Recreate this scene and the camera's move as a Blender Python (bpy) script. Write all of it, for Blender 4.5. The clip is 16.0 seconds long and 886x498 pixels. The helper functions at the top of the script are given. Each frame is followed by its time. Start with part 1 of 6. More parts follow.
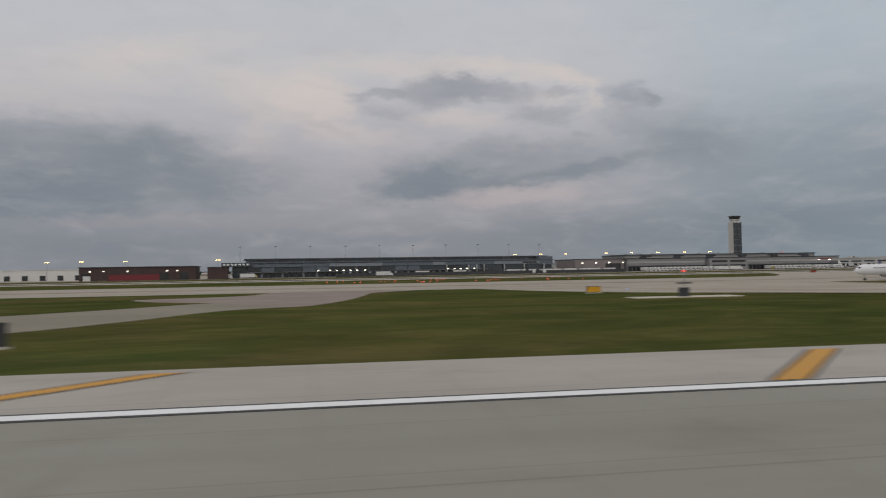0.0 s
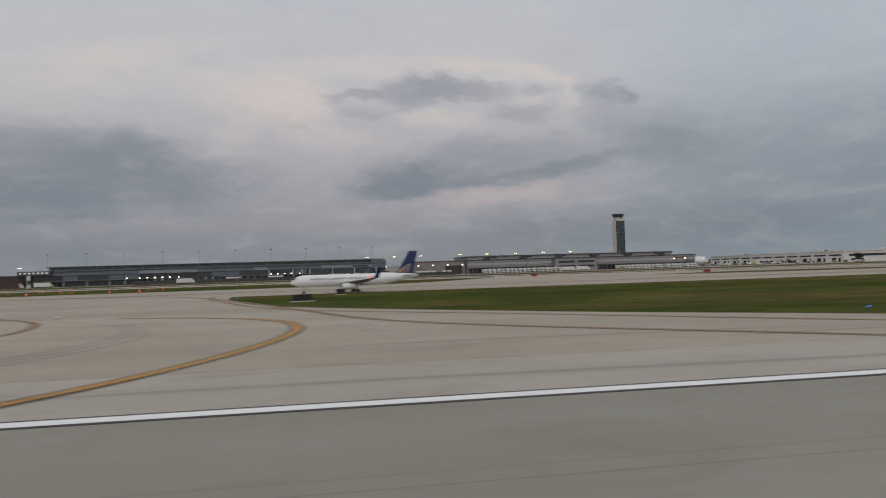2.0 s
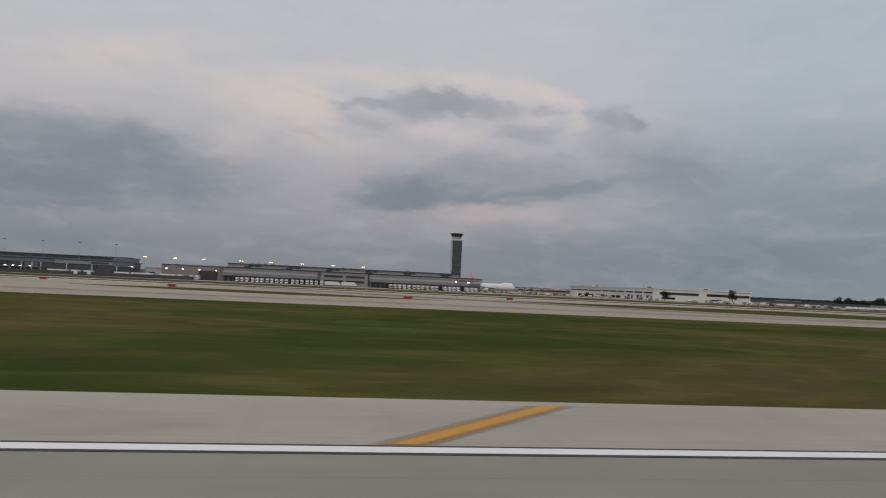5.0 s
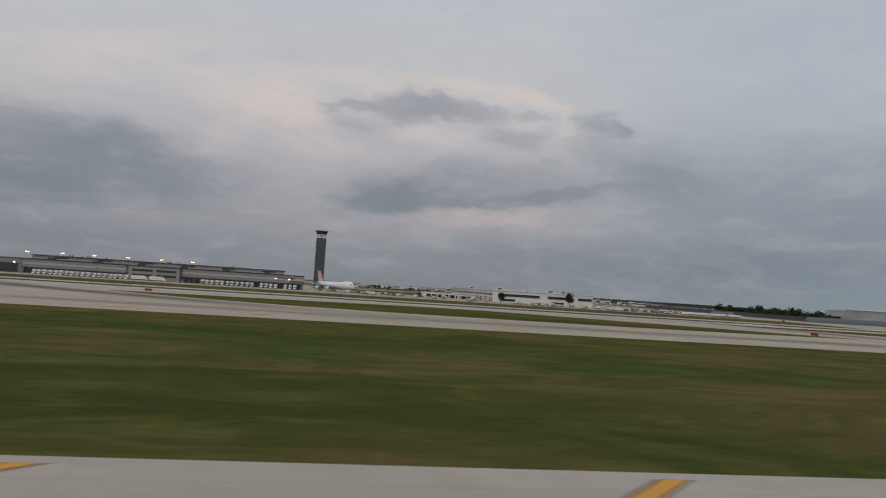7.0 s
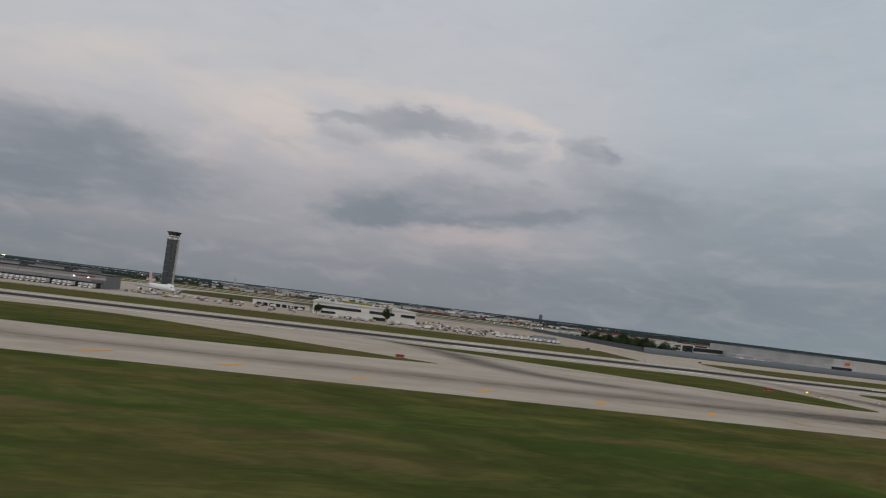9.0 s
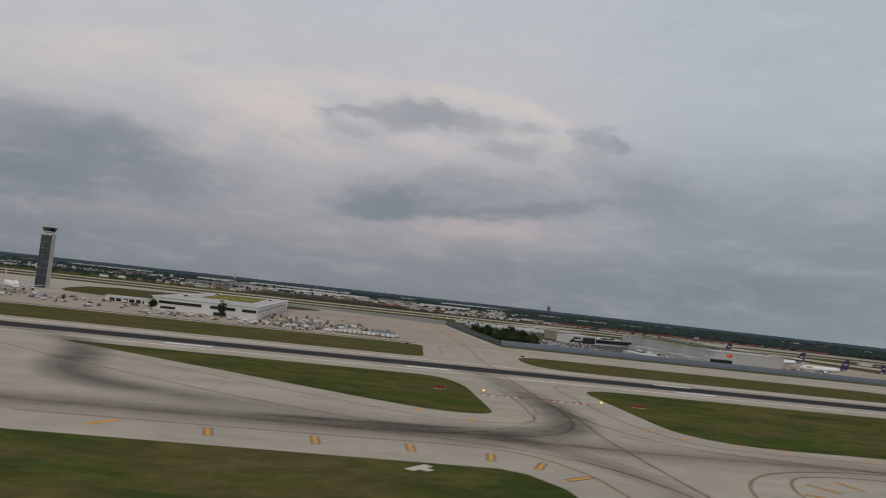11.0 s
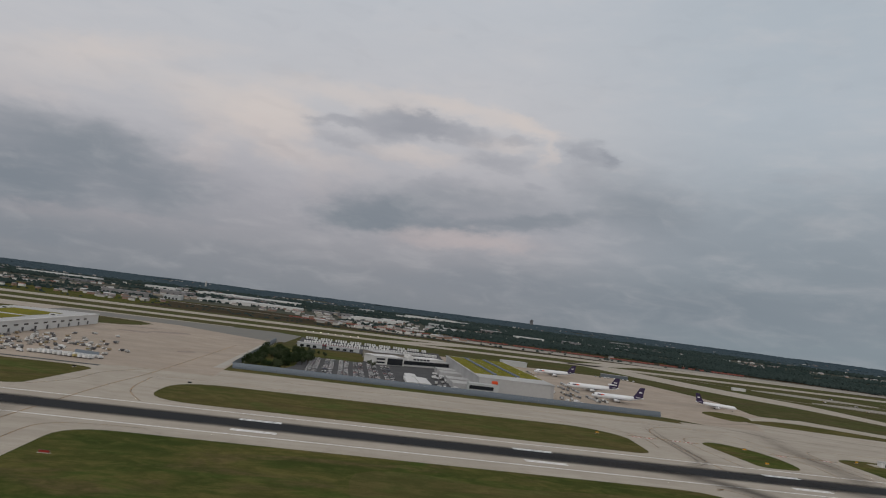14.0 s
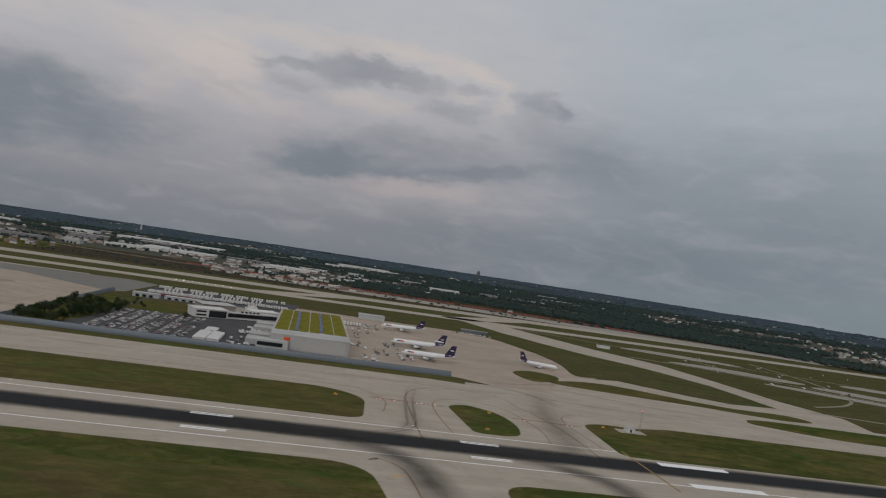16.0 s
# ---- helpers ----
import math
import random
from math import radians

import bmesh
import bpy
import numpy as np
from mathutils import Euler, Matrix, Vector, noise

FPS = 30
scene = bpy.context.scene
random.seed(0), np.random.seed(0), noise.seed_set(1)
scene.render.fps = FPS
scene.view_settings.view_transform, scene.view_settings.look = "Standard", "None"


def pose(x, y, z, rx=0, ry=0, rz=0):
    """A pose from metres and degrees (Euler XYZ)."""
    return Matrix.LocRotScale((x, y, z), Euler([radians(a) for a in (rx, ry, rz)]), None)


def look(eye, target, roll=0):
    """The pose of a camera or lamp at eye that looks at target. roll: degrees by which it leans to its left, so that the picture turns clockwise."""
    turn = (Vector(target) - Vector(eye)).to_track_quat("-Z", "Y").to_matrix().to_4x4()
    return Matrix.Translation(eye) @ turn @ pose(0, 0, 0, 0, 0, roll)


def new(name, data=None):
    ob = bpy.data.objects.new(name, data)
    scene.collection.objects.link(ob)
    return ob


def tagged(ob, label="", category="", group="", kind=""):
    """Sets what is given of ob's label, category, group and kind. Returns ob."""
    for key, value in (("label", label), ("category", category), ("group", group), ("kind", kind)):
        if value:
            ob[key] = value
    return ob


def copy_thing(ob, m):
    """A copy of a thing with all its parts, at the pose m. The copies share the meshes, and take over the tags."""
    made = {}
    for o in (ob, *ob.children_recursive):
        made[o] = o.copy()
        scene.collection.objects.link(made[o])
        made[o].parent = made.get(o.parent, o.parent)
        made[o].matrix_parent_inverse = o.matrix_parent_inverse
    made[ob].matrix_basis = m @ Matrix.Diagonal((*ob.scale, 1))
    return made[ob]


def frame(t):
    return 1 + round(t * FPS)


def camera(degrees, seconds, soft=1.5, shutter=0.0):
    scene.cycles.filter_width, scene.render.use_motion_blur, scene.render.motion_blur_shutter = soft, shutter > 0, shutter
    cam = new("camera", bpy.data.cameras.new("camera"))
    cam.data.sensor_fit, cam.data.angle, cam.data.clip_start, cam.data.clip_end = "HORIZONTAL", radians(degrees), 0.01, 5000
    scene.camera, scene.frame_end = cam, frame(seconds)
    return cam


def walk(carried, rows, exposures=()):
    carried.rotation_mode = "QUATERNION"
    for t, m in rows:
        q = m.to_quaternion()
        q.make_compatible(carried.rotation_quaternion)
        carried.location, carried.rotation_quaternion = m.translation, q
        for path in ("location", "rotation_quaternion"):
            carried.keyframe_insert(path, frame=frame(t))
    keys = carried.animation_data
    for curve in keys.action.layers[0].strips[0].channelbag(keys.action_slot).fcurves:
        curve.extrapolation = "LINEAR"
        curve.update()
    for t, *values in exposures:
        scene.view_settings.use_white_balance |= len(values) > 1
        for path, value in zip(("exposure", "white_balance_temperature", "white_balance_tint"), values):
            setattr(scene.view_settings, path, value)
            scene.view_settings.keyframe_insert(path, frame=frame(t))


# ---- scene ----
cam = camera(60.47, 16.0, soft=1.12, shutter=0.3)
ROWS = [
    (0, pose(0.000, -0.008, 2.265, 91.550, 0.913, -9.798)),
    (0.5, pose(17.342, -0.001, 2.265, 91.382, 0.731, -10.905)),
    (1, pose(34.851, 0.005, 2.269, 91.114, -0.296, -10.533)),
    (1.5, pose(52.526, 0.006, 2.266, 91.383, 0.646, -10.293)),
    (2, pose(70.358, 0.004, 2.259, 91.552, 1.749, -10.353)),
    (2.5, pose(88.333, 0.004, 2.271, 92.375, 1.214, -10.073)),
    (3, pose(106.461, 0.003, 2.324, 91.968, -1.581, -9.787)),
    (3.5, pose(124.758, 0.004, 2.439, 92.649, -1.799, -9.009)),
    (4, pose(143.237, 0.005, 2.586, 92.764, -2.198, -8.443)),
    (4.5, pose(161.900, 0.002, 2.731, 92.732, -2.334, -8.651)),
    (5, pose(180.745, -0.008, 2.878, 92.658, -2.657, -9.148)),
    (5.5, pose(199.761, -0.024, 3.063, 92.570, -3.043, -9.741)),
    (6, pose(218.931, -0.046, 3.342, 92.496, -3.366, -10.238)),
    (6.5, pose(238.232, -0.073, 3.778, 92.465, -3.502, -10.446)),
    (7, pose(257.633, -0.103, 4.431, 93.000, -3.698, -9.195)),
    (7.5, pose(277.099, -0.137, 5.344, 93.224, -3.732, -9.000)),
    (8, pose(296.591, -0.175, 6.545, 93.894, -4.615, -9.035)),
    (8.5, pose(316.075, -0.214, 8.020, 94.094, -4.416, -9.413)),
    (9, pose(335.548, -0.256, 9.741, 94.322, -6.874, -9.586)),
    (9.5, pose(355.020, -0.303, 11.679, 94.236, -6.803, -9.366)),
    (10, pose(374.502, -0.356, 13.817, 94.029, -6.634, -8.843)),
    (10.5, pose(393.996, -0.415, 16.146, 93.782, -6.432, -8.218)),
    (11, pose(413.499, -0.479, 18.661, 93.575, -6.262, -7.694)),
    (11.5, pose(433.007, -0.548, 21.352, 93.489, -6.191, -7.475)),
    (12, pose(452.514, -0.624, 24.207, 93.061, -8.512, -8.191)),
    (12.5, pose(472.018, -0.706, 27.199, 93.208, -7.510, -7.575)),
    (13, pose(491.514, -0.793, 30.293, 94.026, -8.033, -7.306)),
    (13.5, pose(510.992, -0.881, 33.449, 93.772, -8.467, -7.690)),
    (14, pose(530.333, -0.970, 36.905, 94.278, -7.258, -6.992)),
    (14.5, pose(549.612, -1.061, 40.686, 94.158, -6.886, -6.585)),
    (15, pose(568.804, -1.152, 43.907, 93.149, -7.752, -8.070)),
    (15.5, pose(587.892, -1.244, 47.124, 91.910, -8.794, -9.154)),
    (16, pose(606.669, -1.335, 50.383, 90.813, -8.588, -9.621)),
]
walk(cam, ROWS, [(0, 0.0), (14.0, 0.0), (14.5, -0.13), (16.0, -0.16)])
K = 0.46   # scene units per true metre; the run is too fast to be keyed at full size

# ---- sky and light ----
SKY = bpy.data.worlds.new("overcast_sky")
SKY.use_nodes = True
scene.world = SKY


class Nodes:
    """Short hand for node trees."""

    def __init__(self, tree):
        self.tree = tree

    def add(self, kind):
        return self.tree.nodes.new(kind)

    def link(self, a, b):
        self.tree.links.new(a, b)

    def val(self, sock, v):
        if isinstance(v, (int, float)):
            sock.default_value = v
        elif isinstance(v, (tuple, list)):
            sock.default_value = (*v, 1) if len(v) == 3 and len(sock.default_value) == 4 else v
        else:
            self.link(v, sock)

    def math(self, op, a, b=0.0, c=0.0, clamp=False):
        n = self.add("ShaderNodeMath")
        n.operation, n.use_clamp = op, clamp
        for s, v in zip(n.inputs, (a, b, c)):
            self.val(s, v)
        return n.outputs[0]

    def mix(self, f, a, b, blend="MIX"):
        n = self.add("ShaderNodeMix")
        n.data_type, n.blend_type = "RGBA", blend
        self.val(n.inputs[0], f)
        self.val(n.inputs[6], a)
        self.val(n.inputs[7], b)
        return n.outputs[2]

    def noise(self, vec, scale, detail=5.0, rough=0.55, dist=0.0):
        n = self.add("ShaderNodeTexNoise")
        self.val(n.inputs["Vector"], vec)
        n.inputs["Scale"].default_value, n.inputs["Detail"].default_value = scale, detail
        n.inputs["Roughness"].default_value, n.inputs["Distortion"].default_value = rough, dist
        return n.outputs[0]

    def ramp(self, f, *stops):
        n = self.add("ShaderNodeValToRGB")
        self.val(n.inputs[0], f)
        els = n.color_ramp.elements
        while len(els) < len(stops):
            els.new(0.5)
        for e, (p, c) in zip(els, stops):
            e.position = p
            e.color = (c, c, c, 1) if isinstance(c, (int, float)) else (*c, 1)
        return n.outputs[0]

    def coords(self, sx=1.0, sy=1.0, sz=1.0, out="Object"):
        t = self.add("ShaderNodeTexCoord")
        m = self.add("ShaderNodeMapping")
        m.inputs["Scale"].default_value = (sx, sy, sz)
        self.link(t.outputs[out], m.inputs[0])
        return m.outputs[0]


nt = Nodes(SKY.node_tree)
air = nt.add("ShaderNodeTexSky")
air.sky_type, air.sun_disc = "NISHITA", False
air.sun_elevation, air.sun_rotation = radians(38), radians(205)
bg = SKY.node_tree.nodes["Background"]
thin = nt.mix(1.0, air.outputs[0], (0.1, 0.1, 0.1), "MULTIPLY")
nt.link(nt.mix(0.9, thin, (0.83, 0.81, 0.80)), bg.inputs[0])
bg.inputs[1].default_value = 0.80

sun = new("sun", bpy.data.lights.new("sun", "SUN"))
sun.data.energy, sun.data.angle, sun.data.color = 0.5, radians(30), (1.0, 0.95, 0.88)
sun.matrix_world = look((0, 0, 0), (0.3, 0.75, -0.62))

# ---- the cloud deck: a far backdrop, 8.5 km off ----
CLOUD = bpy.data.materials.new("cloud_deck")
CLOUD.use_nodes = True
CLOUD.node_tree.nodes.clear()
nt = Nodes(CLOUD.node_tree)
tc = nt.add("ShaderNodeTexCoord")
sp = nt.add("ShaderNodeSeparateXYZ")
nt.link(tc.outputs["Object"], sp.inputs[0])
az = nt.math("MULTIPLY", nt.math("ARCTAN2", sp.outputs[0], sp.outputs[1]), 57.2958)
flat = nt.math("SQRT", nt.math("ADD", nt.math("MULTIPLY", sp.outputs[0], sp.outputs[0]), nt.math("MULTIPLY", sp.outputs[1], sp.outputs[1])))
el = nt.math("MULTIPLY", nt.math("ARCTAN2", sp.outputs[2], flat), 57.2958)


def sheet(su, sv, off=0.0):
    c = nt.add("ShaderNodeCombineXYZ")
    nt.link(nt.math("MULTIPLY", az, su), c.inputs[0])
    nt.link(nt.math("MULTIPLY", el, sv), c.inputs[1])
    c.inputs[2].default_value = off
    return c.outputs[0]


n1 = nt.noise(sheet(0.16, 0.42), 1.0, 7, 0.6)
n2 = nt.noise(sheet(0.16, 0.42, 7.3), 1.0, 7, 0.6)
n3 = nt.noise(sheet(0.50, 1.1, 2.2), 1.0, 4, 0.55)
n4 = nt.noise(sheet(0.50, 1.1, 9.1), 1.0, 4, 0.55)
az_w = nt.math("ADD", nt.math("ADD", az, nt.math("MULTIPLY", nt.math("SUBTRACT", n1, 0.5), 3.2)), nt.math("MULTIPLY", nt.math("SUBTRACT", n3, 0.5), 3.0))
el_w = nt.math("ADD", nt.math("ADD", el, nt.math("MULTIPLY", nt.math("SUBTRACT", n2, 0.5), 1.5)), nt.math("MULTIPLY", nt.math("SUBTRACT", n4, 0.5), 1.5))


def clouds(rows):
    """The sum of soft elliptical banks: azimuth, elevation, half width, half height, lean, weight."""
    total = 0.0
    for a0, e0, wa, we, lean, s in rows:
        da, de = nt.math("SUBTRACT", az_w, a0), nt.math("SUBTRACT", el_w, e0)
        de = nt.math("SUBTRACT", de, nt.math("MULTIPLY", da, lean))
        q = nt.math("ADD", nt.math("POWER", nt.math("DIVIDE", da, wa), 2.0), nt.math("POWER", nt.math("DIVIDE", de, we), 2.0))
        g = nt.math("MULTIPLY", nt.math("POWER", 2.718, nt.math("MULTIPLY", nt.math("MULTIPLY", q, nt.math("ADD", q, 0.6)), -0.7)), s)
        total = nt.math("ADD", g, total)
    return total


dark = nt.math("ADD", clouds(((5.5, 13.4, 3.3, 1.31, -.00, .62), (10.1, 13.4, 3.9, .91, -.09, .56), (.6, 13.1, 2.7, .43, .12, .49), (1.1, 12.0, 2.6, .59, -.03, .34),
                        (3.9, 11.3, 2.6, .55, -.15, .22), (15.0, 13.3, 1.2, .43, .02, .38), (13.9, 11.5, 3.4, .77, -.05, .47), (16.1, 10.2, 1.2, .44, .00, .38),
                        (9.8, 9.8, 2.6, .65, .12, .34), (20.0, 12.9, 2.2, .96, -.15, .45))),
               clouds(((21.5, 12.4, .9, .52, -.59, .34), (19.7, 11.2, 2.4, 1.60, -.22, .34), (-3.8, 11.1, 2.2, .59, -.23, .22), (-1.8, 10.1, 1.6, .48, -.32, .18),
                        (34.4, 11.9, 3.3, .55, -.00, .22), (34.8, 9.6, 2.1, .35, -.06, .13), (-19.0, 12.1, 2.6, .29, .04, .15), (-10.2, 13.7, 1.3, .30, -.30, .13),
                        (7.9, 14.3, .7, .27, -.26, .22))))
bank = nt.math("ADD", clouds(((-19.5, 8.7, 8.0, 2.36, .05, .61), (-13.0, 8.6, 7.0, 1.60, .02, .26), (-15.8, 5.5, 9.7, 2.12, .02, .58), (-22.0, 5.0, 5.7, 1.78, .06, .44),
                        (-9.1, 7.2, 6.1, 1.74, .03, .29), (8.5, 7.7, 10.1, 2.34, .05, .44), (5.3, 6.6, 5.3, 1.43, .05, .46), (3.0, 5.9, 3.4, .81, .05, .32),
                        (15.4, 7.2, 6.5, .73, .18, .36), (11.7, 8.9, 6.0, 1.30, -.08, .10), (23.4, 10.5, 4.6, 2.6, -.25, .28))),
               clouds(((26.4, 7.7, 10.5, 3.41, -.10, .20), (32.4, 6.1, 12.2, 3.33, -.08, .27), (35.1, 10.8, 7.2, 2.23, -.06, .15), (20.1, 2.6, 13.9, 2.34, .02, .48),
                        (-9.2, 2.0, 17.8, 1.27, .02, .29), (32.4, 2.4, 10.2, 1.81, .03, .34), (-28.4, 6.0, 5.7, 4.74, .11, .53), (-33.3, 5.4, 5.1, 5.77, .12, .53),
                        (44.5, 7.2, 9.9, 5.80, -.07, .32), (-21.5, 2.3, 7.5, 1.04, .00, .27))))
warm = nt.math("ADD", clouds(((11.6, 5.5, 6.2, .88, .05, .60), (-3.2, 12.1, 2.9, 2.70, -.13, .50), (-6.9, 13.0, 5.1, 2.02, -.03, .55), (2.6, 15.2, 7.4, 1.08, -.05, .50),
                        (11.5, 15.0, 5.3, .89, -.16, .58), (7.1, 11.4, 4.3, .76, -.00, .55), (14.2, 12.8, 2.9, .66, .00, .42), (-8.0, 9.7, 1.8, 1.82, -.12, .38),
                        (.3, 10.0, 5.3, .80, -.05, .32))),
               clouds(((17.2, 12.2, .7, 1.42, -.10, .44), (-17.7, 13.9, 7.2, 1.69, .09, .40), (-12.6, 16.1, 6.6, 1.19, .18, .34), (-15.0, 3.7, 9.3, .56, .02, .18),
                        (-22.0, 11.4, 4.9, .95, .01, .34), (16.0, 14.3, 2.4, .68, -.29, .40), (-29.8, 11.4, 4.9, 2.38, .19, .50), (.4, 8.4, 2.0, 1.51, .05, .25))))
wisp = nt.noise(sheet(0.06, 0.26, 3.1), 1.0, 5, 0.5, 0.4)
wisp2 = nt.noise(sheet(0.22, 0.75, 1.7), 1.0, 6, 0.55, 0.3)
mottle = nt.noise(sheet(0.55, 1.3, 5.2), 1.0, 5, 0.55, 0.2)


def soft(f, lo, hi):
    n = nt.add("ShaderNodeMapRange")
    n.interpolation_type = "SMOOTHSTEP"
    nt.val(n.inputs[0], f)
    n.inputs[1].default_value, n.inputs[2].default_value = lo, hi
    return n.outputs[0]


ragged = nt.math("ADD", nt.math("MULTIPLY", nt.math("SUBTRACT", mottle, 0.5), 0.16), nt.math("MULTIPLY", nt.math("SUBTRACT", wisp2, 0.5), 0.30))
lift = nt.ramp(nt.math("DIVIDE", el, 24.0, 0.0, True), (0.0, (.205, .226, .252)), (0.10, (.262, .270, .296)), (0.30, (.378, .372, .404)), (0.6, (.500, .500, .525)), (1.0, (.480, .510, .555)))
east = soft(az, 12.0, 34.0)
c = nt.mix(nt.math("MULTIPLY", east, 0.85), lift, nt.mix(nt.math("DIVIDE", el, 16.0, 0.0, True), (.215, .260, .292), (.402, .456, .510)))
c = nt.mix(nt.math("MULTIPLY", soft(nt.math("ADD", bank, nt.math("MULTIPLY", nt.math("SUBTRACT", wisp, 0.5), 0.42)), 0.0, 0.95), 0.86), c, (.182, .214, .250))
c = nt.mix(nt.math("MULTIPLY", soft(nt.math("ADD", warm, ragged), -0.02, 0.85), 0.85), c, nt.mix(nt.math("DIVIDE", el, 13.0, 0.0, True), (.370, .310, .330), (.610, .552, .525)))
c = nt.mix(nt.math("MULTIPLY", soft(nt.math("ADD", dark, nt.math("MULTIPLY", ragged, 1.1)), 0.02, 0.80), 0.62), c, (.225, .240, .282))
c = nt.mix(nt.math("MULTIPLY", soft(wisp2, 0.45, 0.85), 0.20), c, (.58, .56, .57))
veil = nt.noise(sheet(0.28, 0.7, 4.6), 1.0, 6, 0.55, 0.5)
c = nt.mix(nt.math("MULTIPLY", soft(veil, 0.50, 0.78), 0.11), c, (.60, .585, .59))
c = nt.mix(nt.math("MULTIPLY", soft(veil, 0.50, 0.24), 0.08), c, (.25, .27, .31))
em = nt.add("ShaderNodeEmission")
nt.link(c, em.inputs[0])
em.inputs[1].default_value = 1.0
out = nt.add("ShaderNodeOutputMaterial")
nt.link(em.outputs[0], out.inputs[0])

R_SKY = 8500 * K
verts, faces = [], []
EL = [-2.5 + 1.5 * i for i in range(26)]
for a in range(-75, 91, 3):
    for e in EL:
        ca = math.cos(radians(e))
        verts.append((R_SKY * math.sin(radians(a)) * ca, R_SKY * math.cos(radians(a)) * ca, R_SKY * math.sin(radians(e))))
NE = len(EL)
for i in range(len(range(-75, 91, 3)) - 1):
    for j in range(NE - 1):
        p = i * NE + j
        faces.append((p, p + 1, p + NE + 1, p + NE))
me = bpy.data.meshes.new("backdrop")
me.from_pydata(verts, [], faces)
me.materials.append(CLOUD)
backdrop = tagged(new("backdrop", me), "grey and pink evening cloud deck far off", "sky", kind="structure")
backdrop.location = (600 * K, 0, 0)

# ---- materials ----
def mat(name, base, alt=None, rough=0.7, scale=0.6, fine=9.0, amount=0.5, bump=0.0, metal=0.0, stretch=(1, 1, 1), spec=0.3):
    """A surface that varies between two colours at two scales."""
    m = bpy.data.materials.new(name)
    m.use_nodes = True
    n = Nodes(m.node_tree)
    p = m.node_tree.nodes["Principled BSDF"]
    alt = alt or tuple(v * 0.72 for v in base)
    v = n.coords(*stretch)
    big = n.noise(v, scale / K, 5, 0.6)
    small = n.noise(v, fine / K, 3, 0.6)
    f = n.math("ADD", n.math("MULTIPLY", n.ramp(big, (0.35, 0.0), (0.68, 1.0)), amount), n.math("MULTIPLY", n.math("SUBTRACT", small, 0.5), amount * 0.8), 0.0, True)
    n.link(n.mix(f, base, alt), p.inputs["Base Color"])
    p.inputs["Roughness"].default_value, p.inputs["Metallic"].default_value = rough, metal
    p.inputs["Specular IOR Level"].default_value = spec
    if bump:
        b = n.add("ShaderNodeBump")
        b.inputs["Strength"].default_value, b.inputs["Distance"].default_value = bump, 0.05 * K
        n.link(small, b.inputs["Height"])
        n.link(b.outputs[0], p.inputs["Normal"])
    return m


def grass_mat(name, green, olive, brown):
    m = bpy.data.materials.new(name)
    m.use_nodes = True
    n = Nodes(m.node_tree)
    p = m.node_tree.nodes["Principled BSDF"]
    band = n.noise(n.coords(0.013 / K, 0.025 / K, 1), 1.0, 7, 0.62, 0.8)
    patch = n.noise(n.coords(0.013 / K, 0.026 / K, 1), 1.0, 6, 0.62, 0.9)
    fine = n.noise(n.coords(0.065 / K, 0.10 / K, 1), 1.0, 7, 0.70, 0.8)
    tuft = n.noise(n.coords(0.5 / K, 1.1 / K, 1), 1.0, 5, 0.7)
    c = n.mix(n.ramp(band, (0.40, 0.0), (0.60, 1.0)), green, olive)
    c = n.mix(n.ramp(patch, (0.50, 0.0), (0.62, 0.85)), c, brown)
    lush = n.noise(n.coords(0.012 / K, 0.024 / K, 1), 1.0, 5, 0.6, 1.2)
    c = n.mix(n.ramp(lush, (0.52, 0.0), (0.66, 0.85)), c, (green[0] * 1.0, green[1] * 1.35, green[2] * 1.1))
    c = n.mix(n.math("MULTIPLY", n.ramp(fine, (0.34, 1.0), (0.60, 0.0)), 0.55), c, tuple(v * 0.62 for v in green))
    c = n.mix(n.math("MULTIPLY", n.ramp(fine, (0.50, 0.0), (0.74, 1.0)), 0.48), c, tuple(v * 1.3 for v in olive))
    c = n.mix(n.math("MULTIPLY", n.ramp(tuft, (0.30, 1.0), (0.62, 0.0)), 0.35), c, tuple(v * 0.45 for v in green))
    n.link(c, p.inputs["Base Color"])
    p.inputs["Roughness"].default_value, p.inputs["Specular IOR Level"].default_value = 1.0, 0.0
    p.inputs["Sheen Weight"].default_value, p.inputs["Sheen Roughness"].default_value = 0.05, 0.5
    p.inputs["Sheen Tint"].default_value = (.62, .58, .26, 1)
    b = n.add("ShaderNodeBump")
    b.inputs["Strength"].default_value, b.inputs["Distance"].default_value = 0.8, 0.15 * K
    n.link(tuft, b.inputs["Height"])
    n.link(b.outputs[0], p.inputs["Normal"])
    return m


